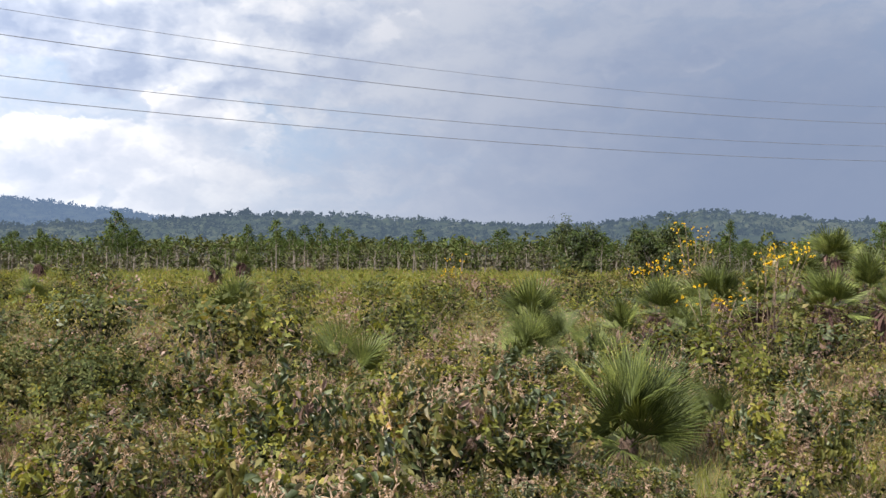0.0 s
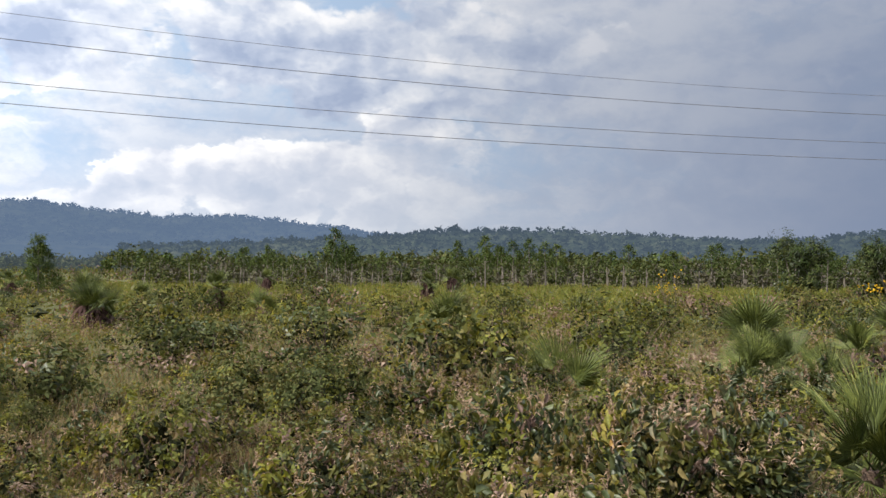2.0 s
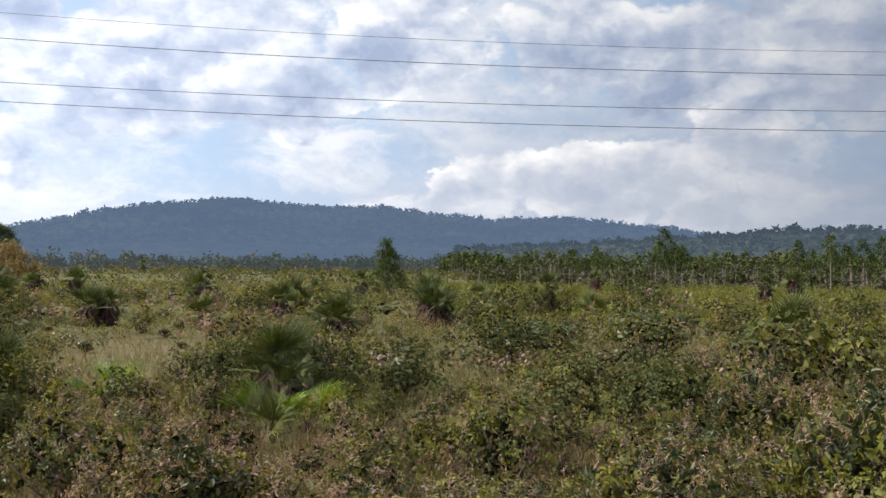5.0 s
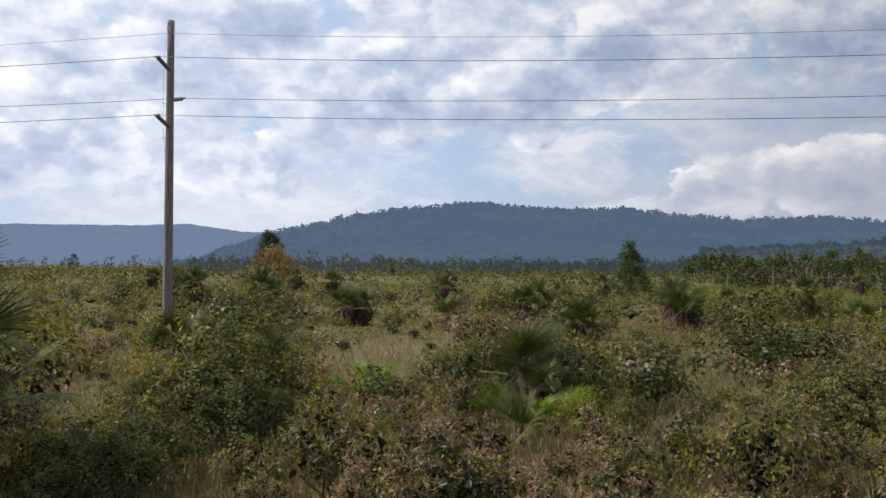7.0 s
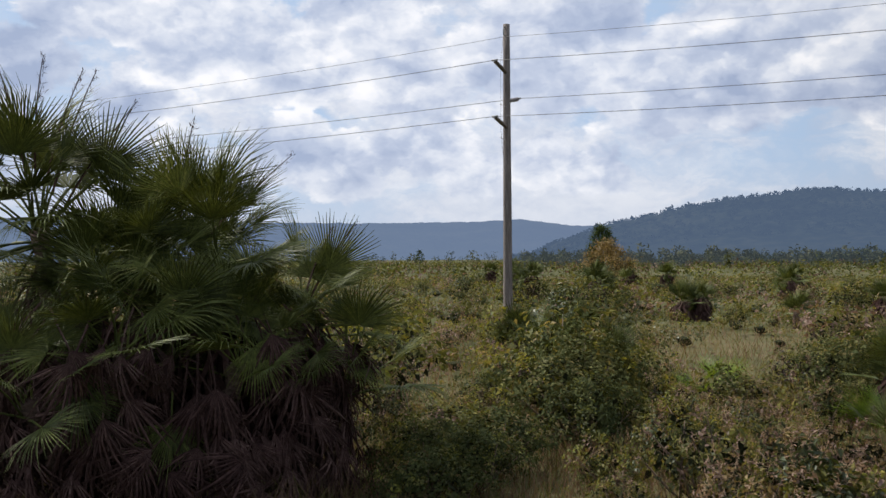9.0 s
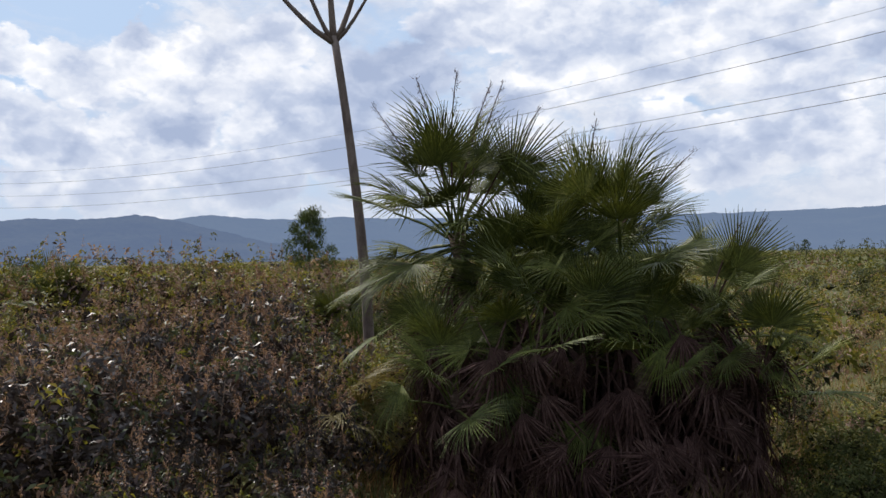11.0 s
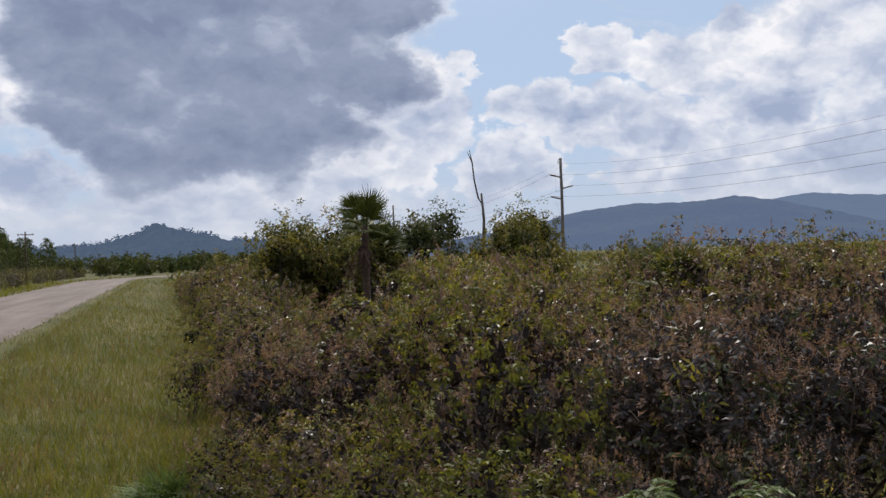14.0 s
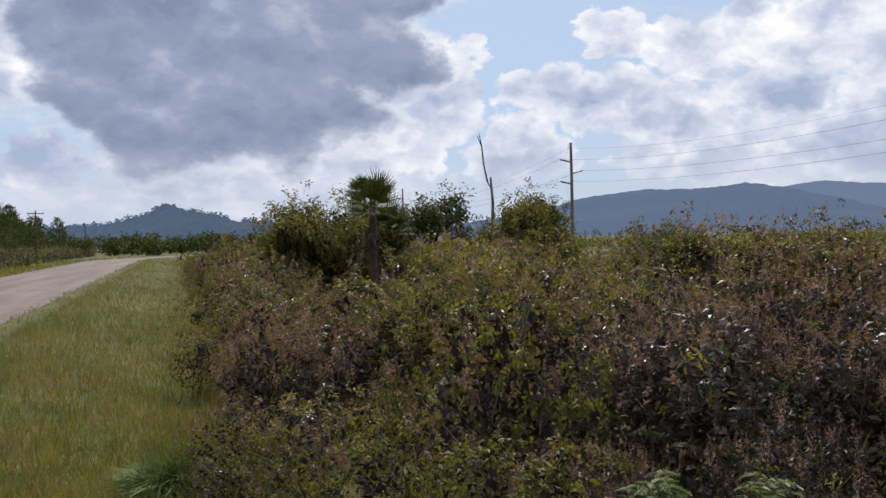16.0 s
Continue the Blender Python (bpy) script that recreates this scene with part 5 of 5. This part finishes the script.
# ---- trees ----
def tree(name, seed, label, tall, crown_from, spread, mat, clumps, leaves, leaf, width=0.45, trunk=0.09, limbs=10, lean=0.0, round_top=False, category="tree", tight=0.45, bark=None):
    g = np.random.default_rng(seed)
    ob = thing(name, 0, 0, 0, label, category)
    z = np.linspace(-0.1, tall * 0.97, 10)
    bend = g.normal(size=2) * 0.02
    axis = np.stack([lean * z + bend[0] * z * np.sin(z), bend[1] * z * np.cos(z), z], 1)
    runs = [(axis, np.linspace(trunk, trunk * 0.2, 10))]
    soup = Soup()
    for i in range(clumps):
        u = (i + 0.5) / clumps
        h = tall * (crown_from + (1 - crown_from) * u)
        full = math.sin(math.pi * min(1.0, 0.25 + 0.75 * u)) if round_top else (1 - u) ** 0.7 * 0.9 + 0.12
        a = i * 2.4 + g.normal() * 0.5
        reach = spread * full * g.uniform(0.45, 1.1)
        root = np.array([np.interp(h - reach * 0.3, z, axis[:, 0]), np.interp(h - reach * 0.3, z, axis[:, 1]), h - reach * 0.3])
        end = root + np.array([math.cos(a) * reach, math.sin(a) * reach, reach * 0.3 + g.normal() * 0.1])
        if i % max(1, clumps // limbs) == 0:
            runs.append((np.array([root, (root + end) / 2 + [0, 0, 0.05 * reach], end]), [trunk * 0.35, trunk * 0.22, trunk * 0.1]))
        c = end + g.normal(size=(leaves, 3)) * np.array([0.26, 0.26, 0.18]) * spread * (0.55 if round_top else tight)
        d = (c - end) + g.normal(size=(leaves, 3)) * 0.3 * spread + [0, 0, 0.15 * spread]
        soup.quads(kites(g, c, d, leaf * g.uniform(0.6, 1.3, leaves), leaf * width))
    part("trunk", tube_mesh("trunk", runs, bark or BARK, 5), ob)
    part("crown", soup.mesh("crown", [mat]), ob)
    return ob


PINES = Kind([tree("pine_tree", 400 + i, "slender pine with a thin pale trunk and lumpy green crown", 7.0, 0.5, 1.5, NEEDLE, 18, 40, 0.31, 0.52, 0.12, 8, 0.02, round_top=True, bark=PALE_BARK) for i in range(4)], "savanna pines")
DENSE_PINE = Kind([tree("pine_tree", 410 + i, "dark bushy young pine standing alone in the scrub", 4.0, 0.2, 1.4, NEEDLE, 64, 120, 0.19, 0.2, 0.08, 16, tight=0.36) for i in range(2)], "young pines")
def leafy_tree(seed, label, mix, r, h, n, leaf):
    """A low tree, leafy to the ground, with an uneven crown."""
    q = np.random.default_rng(seed)
    ob = thing("broadleaf_tree", 0, 0, 0, label, "tree")
    s, tops = Soup(), []
    for i in range(7):
        a = i * 2.4
        k = q.uniform(0.45, 0.75)
        off = np.array([math.cos(a) * r * q.uniform(0.4, 0.85), math.sin(a) * r * q.uniform(0.4, 0.85), h * (q.uniform(-0.02, 0.1) if i < 4 else q.uniform(0.1, 0.5))]) if i else np.array([0, 0, h * 0.42])
        v, c, twig = bush_leaves(q, r * k, h * k * 0.85, n // 7, leaf, leaf * 0.45, 0.2, max(16, n // 75), 0.6, False, 0.6, 0.45)
        slot = q.integers(0, len(mix), len(c))[twig]
        for j in range(len(mix)):
            s.quads(v[slot == j] + off, j)
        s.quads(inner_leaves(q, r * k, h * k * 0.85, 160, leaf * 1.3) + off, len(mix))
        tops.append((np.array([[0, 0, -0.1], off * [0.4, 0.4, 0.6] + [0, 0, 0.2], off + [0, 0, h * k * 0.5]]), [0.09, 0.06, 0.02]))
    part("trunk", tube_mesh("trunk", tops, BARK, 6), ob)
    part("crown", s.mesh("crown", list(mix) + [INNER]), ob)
    return ob


ROUND = Kind([leafy_tree(420 + i, "bushy dark green broadleaf tree, leafy to the ground", (WOODS, OLIVE, OLIVE, BRIGHT), 1.65, 4.3, 10000, 0.15) for i in range(3)], "broadleaf trees")
DARK_TREE = Kind([leafy_tree(425, "dark ragged broadleaf tree above the scrub", (WOODS, NEEDLE, DARK), 1.5, 4.3, 8400, 0.15)], "broadleaf trees")
g = np.random.default_rng(450)
for x, y, tall, kind in ((8.6, 61.4, 4.6, DARK_TREE), (11.3, 48.7, 4.2, DARK_TREE), (-31.6, 42.9, 3.3, DENSE_PINE), (-64.0, 39.8, 4.6, DENSE_PINE), (-112.5, 42.7, 3.2, PINES),
                         (-57.9, -8.9, 5.2, DENSE_PINE), (-31.1, -19.4, 4.2, ROUND), (-29.6, -18.0, 3.8, ROUND), (-27.5, -21.1, 4.3, DARK_TREE), (-21.8, -21.6, 3.8, ROUND), (-20.3, -21.0, 3.3, ROUND), (-24.1, -22.4, 3.7, ROUND), (-24.9, -21.2, 3.3, ROUND),
                         (-22.5, -20.6, 2.9, ROUND), (-23.2, -20.2, 3.0, ROUND), (-23.7, -21.4, 3.1, ROUND), (-28.5, -25.0, 2.9, ROUND), (-33.5, -19.5, 2.5, ROUND), (-22.0, -25.5, 2.4, ROUND), (-46.7, 132.0, 7.6, PINES)):
    kind.place(g, x, y, tall / (7.0 if kind is PINES else 4.0 if kind is DENSE_PINE else 4.5))
tawny = tree("broadleaf_tree", 440, "small tawny tree with yellow-brown leaves", 3.3, 0.28, 1.9, TAWNY, 40, 60, 0.2, 0.5, 0.08, 10, round_top=True)
tawny.matrix_basis = pose(-58.2, 36.45, 0) @ Matrix.Diagonal((0.98, 0.98, 0.95, 1))

# tall shrubs at the foot of the trees that stand in the thicket
foot = np.random.default_rng(613)
for i in range(16):
    along, back = -3.6 + 0.5 * i, foot.uniform(1.5, 4.2)
    x, y = -25.2 - 0.68 * along + 0.74 * back, -22.2 + 0.74 * along + 0.68 * back
    (THICK_OLIVE, THICK_YELLOW, THICK_OLIVE)[i % 3].place(foot, x, y, foot.uniform(1.15, 1.45), 1.0)

# the tree line on the far side of the savanna
for i in range(95):
    az = g.uniform(-26, 32)
    d = g.uniform(80, 118) + 55 * smooth(az, 22, 32)
    x, y = polar(az, d)
    tall = 2.0 + d * math.tan(radians((0.25 + 1.55 * g.random() ** 1.3) * (1 - 0.4 * smooth(az, 18, 28))))
    PINES.place(g, x, y, tall / 7.4, g.uniform(0.95, 1.1))
# pines beyond the road
for i in range(120):
    a = g.uniform(60, 280)
    s = g.uniform(22, 40)
    x, y = a * ROAD_U[0] + s * ROAD_S[0], a * ROAD_U[1] + s * ROAD_S[1]
    PINES.place(g, x, y, (0.33 * s + 1.4) * g.uniform(0.62, 1.03) / 7.6 * (1 - 0.62 * smooth(a, 165, 285)), g.uniform(0.9, 1.1))


def woods(name, label, count, az0, az1, d0, d1, tall, per, leaf, seed, where=None, mid=0.66, mats=None):
    """Far trees in a crowd: crowns of many leaf clumps over thin pale trunks."""
    q = np.random.default_rng(seed)
    soup = Soup()
    for _ in range(count):
        if where:
            x, y, s, a = where(q)
        else:
            D, A = math.sqrt(q.uniform(d0 ** 2, d1 ** 2)), q.uniform(az0, az1)
            x, y = polar(A, D)
        h = q.uniform(*tall)
        if name == "roadside_woods":
            h = (0.33 * s + 1.4) * q.uniform(0.28, 0.68) * (1 - 0.62 * float(smooth(a, 165, 285)))
        r = h * q.uniform(0.22, 0.4)
        c = sphere_dirs(q, per, -0.9) * np.array([r, r, h * (1 - mid)]) * q.uniform(0.55, 1.1, per)[:, None] + [x, y, h * mid]
        soup.quads(kites(q, c, q.normal(size=(per, 3)) + [0, 0, 0.3], leaf * q.uniform(0.6, 1.4, per), leaf * 0.6), int(q.random() < 0.35))
        if mats and mats[2] is PLAIN_WOODS:
            continue
        soup.quads(tube(np.array([[x, y, 0], [x + q.normal() * 0.1, y, h * 0.7]]), [0.09, 0.04], 3), 2)
    tagged(new(name, soup.mesh(name, mats or [WOODS, NEEDLE, BARK])), label, "woods", kind="stuff")


def forest(name, label, rows, count, tall, per, mat, seed, crest=0.35):
    """Tree crowns standing on the slopes and along the crest of a range."""
    q = np.random.default_rng(seed)
    soup = Soup()
    for _ in range(count):
        i, j = int(q.integers(4, len(rows) - 4)), 25 if q.random() < crest else int(q.integers(4, 25))
        p = rows[i, j] + (rows[i + 1, j] - rows[i, j]) * q.random()
        h = q.uniform(*tall) * (1.0 if j == 25 else 0.8)
        r = h * q.uniform(0.3, 0.55)
        c = sphere_dirs(q, per, -0.6) * np.array([r, r, h * 0.42]) * q.uniform(0.5, 1.1, per)[:, None] + p + [0, 0, h * 0.08]
        soup.quads(kites(q, c, q.normal(size=(per, 3)) + [0, 0, 0.3], r * 1.1 * q.uniform(0.6, 1.3, per), r * 0.8))
    tagged(new(name, soup.mesh(name, [mat])), label, "woods", kind="stuff")


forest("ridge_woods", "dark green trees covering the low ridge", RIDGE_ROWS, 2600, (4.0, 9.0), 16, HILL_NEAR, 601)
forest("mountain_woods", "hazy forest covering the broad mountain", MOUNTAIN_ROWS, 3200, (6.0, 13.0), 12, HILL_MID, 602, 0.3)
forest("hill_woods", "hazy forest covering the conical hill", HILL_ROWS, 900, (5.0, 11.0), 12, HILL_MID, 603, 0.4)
woods("far_woods", "distant savanna woodland of pines and broadleaf trees", 900, -34, 33, 135, 380, (2.8, 5.2), 60, 0.8, 501)
woods("tree_line_brush", "undergrowth and young trees at the foot of the tree line", 620, -30, 31, 82, 130, (1.0, 3.2), 64, 0.34, 506, None, 0.5, [WOODS, GREY_BRUSH, PALE_BARK])
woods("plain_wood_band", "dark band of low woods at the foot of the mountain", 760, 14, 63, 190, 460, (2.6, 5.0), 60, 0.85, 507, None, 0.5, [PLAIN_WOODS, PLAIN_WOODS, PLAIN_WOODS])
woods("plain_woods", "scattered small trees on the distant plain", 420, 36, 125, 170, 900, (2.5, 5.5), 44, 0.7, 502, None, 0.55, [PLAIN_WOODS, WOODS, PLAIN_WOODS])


def beyond_road(q):
    a, s = q.uniform(40, 280), 22 + abs(q.normal()) * 9
    return a * ROAD_U[0] + s * ROAD_S[0], a * ROAD_U[1] + s * ROAD_S[1], s, a


woods("roadside_woods", "dark green pine wood along the far side of the road", 330, 0, 0, 0, 0, (3.5, 8.5), 300, 0.22, 503, beyond_road, 0.48, [WOODS, NEEDLE, BARK])
def road_hedge(q):
    a, s = q.uniform(24, 200), 14.3 + 12 * q.random() ** 1.2
    return a * ROAD_U[0] + s * ROAD_S[0], a * ROAD_U[1] + s * ROAD_S[1], s, a


woods("roadside_brush", "low brush in front of the roadside wood", 640, 0, 0, 0, 0, (0.7, 2.5), 140, 0.15, 505, road_hedge, 0.45, [GREY_BRUSH, OLIVE, TWIG])
woods("road_end_woods", "dark trees where the road bends away", 340, 132, 154, 175, 330, (2.4, 5.2), 110, 0.7, 504, None, 0.42)


# ---- bare trees, flowering shrubs ----
def bare_tree():
    t = thing("bare_tree", -11.0, -1.2, 0, "tall slender bare tree with smooth forked limbs", "tree")
    z = np.linspace(-0.1, 4.6, 12)
    x = np.zeros(12)
    y = -0.32 * np.maximum((z - 1.2) / 3.4, 0) ** 1.5
    part("trunk", tube_mesh("trunk", [(np.stack([x, y, z], 1), np.linspace(0.07, 0.043, 12))], SMOOTH_BARK, 10), t)
    y0 = y[-1]
    for dy, dz, r in ((-0.75, 0.75, 0.042), (-0.38, 0.85, 0.036), (-0.06, 1.1, 0.05), (0.34, 0.85, 0.042), (0.46, 0.62, 0.03)):
        u = np.linspace(0, 1, 6)
        part("limb", tube_mesh("limb", [(np.stack([0.15 * u * dy, y0 + dy * u ** 0.8, 4.52 + dz * u], 1), np.linspace(r * 0.85, r * 0.45, 6))], SMOOTH_BARK, 8), t)


def snag():
    t = thing("dead_snag", -35.47, -23.75, 0, "leafless dead snag with one long crooked branch", "tree")
    part("trunk", tube_mesh("trunk", [(np.array([[0, 0, -0.1], [0.05, 0, 2.4], [0.1, 0.1, 3.6], [0.02, -0.05, 4.8]]), [0.08, 0.075, 0.065, 0.045])], BARK, 8), t)
    run = np.array([[0.06, 0.05, 4.2], [0, 0, 4.6], [0, 0, 5.4], [0, 0, 6.2], [0, 0, 6.7]]) + np.array([0, 0.2, 0.35, 0.42, 0.62])[:, None] * np.array([0.56, -0.83, 0])
    part("branch", tube_mesh("branch", [(run, [0.045, 0.042, 0.036, 0.03, 0.012]), (np.stack([run[3], run[3] + [0.05, -0.1, 0.6]]), [0.03, 0.01])], BARK, 7), t)


bare_tree()
snag()


def flowering(seed, x, y, tall, spread, blooms, label):
    q = np.random.default_rng(seed)
    t = thing("flowering_shrub", x, y, 0, label, "shrub", "yellow-flowered shrubs")
    ends, runs = [], []
    for i in range(9):
        a = q.uniform(0, 2 * math.pi)
        e = np.array([math.cos(a) * spread * q.uniform(0.3, 1), math.sin(a) * spread * q.uniform(0.3, 1), tall * q.uniform(0.75, 1.05)])
        m = e * [0.35, 0.35, 0.5] + q.normal(size=3) * 0.05
        runs.append((np.array([[0, 0, -0.05], m, e]), [0.014, 0.009, 0.004]))
        ends.append(e)
    part("branchwork", tube_mesh("branchwork", runs, TWIG, 5), t)
    ends = np.array(ends)
    k = q.integers(0, 9, 160)
    part("foliage", Soup().quads(kites(q, ends[k] * q.uniform(0.6, 1, (160, 1)) + q.normal(size=(160, 3)) * 0.12, q.normal(size=(160, 3)), 0.1, 0.045)).mesh("foliage", [OLIVE]), t)
    k = q.integers(0, 9, blooms)
    c = ends[k] + q.normal(size=(blooms, 3)) * [0.13, 0.13, 0.07]
    s = Soup()
    for b in c:
        s.quads(kites(q, np.repeat(b[None], 6, 0), q.normal(size=(6, 3)) + [0, 0, 0.4], 0.038, 0.034))
    part("blossom", s.mesh("blossom", [PETAL]), t, "clusters of bright yellow flowers")


for i, (x, y, tall, spread, blooms) in enumerate(((0.43, 27.0, 1.75, 0.6, 34), (6.3, 23.2, 2.7, 1.0, 30), (4.9, 21.4, 1.95, 0.9, 70), (5.0, 14.3, 2.0, 0.5, 22), (4.5, 15.4, 1.35, 0.5, 26), (7.6, 21.0, 2.2, 0.9, 34), (6.2, 9.2, 1.0, 0.3, 3))):
    flowering(520 + i, x, y, tall, spread, blooms, "twiggy shrub with clusters of bright yellow flowers")

# low growth in front of the big palm
low = np.random.default_rng(9)
for i, (x, y) in enumerate(((1.2, 5.3), (1.55, 5.6), (1.0, 5.9), (1.4, 6.1), (1.1, 6.5), (1.65, 6.5), (1.35, 6.9), (1.05, 7.2), (1.7, 7.2), (1.45, 7.6), (0.85, 5.3), (1.85, 5.9))):
    (GLOSSY if i % 3 else SMALL).place(low, x, y, low.uniform(0.45, 0.62), low.uniform(0.6, 0.8))
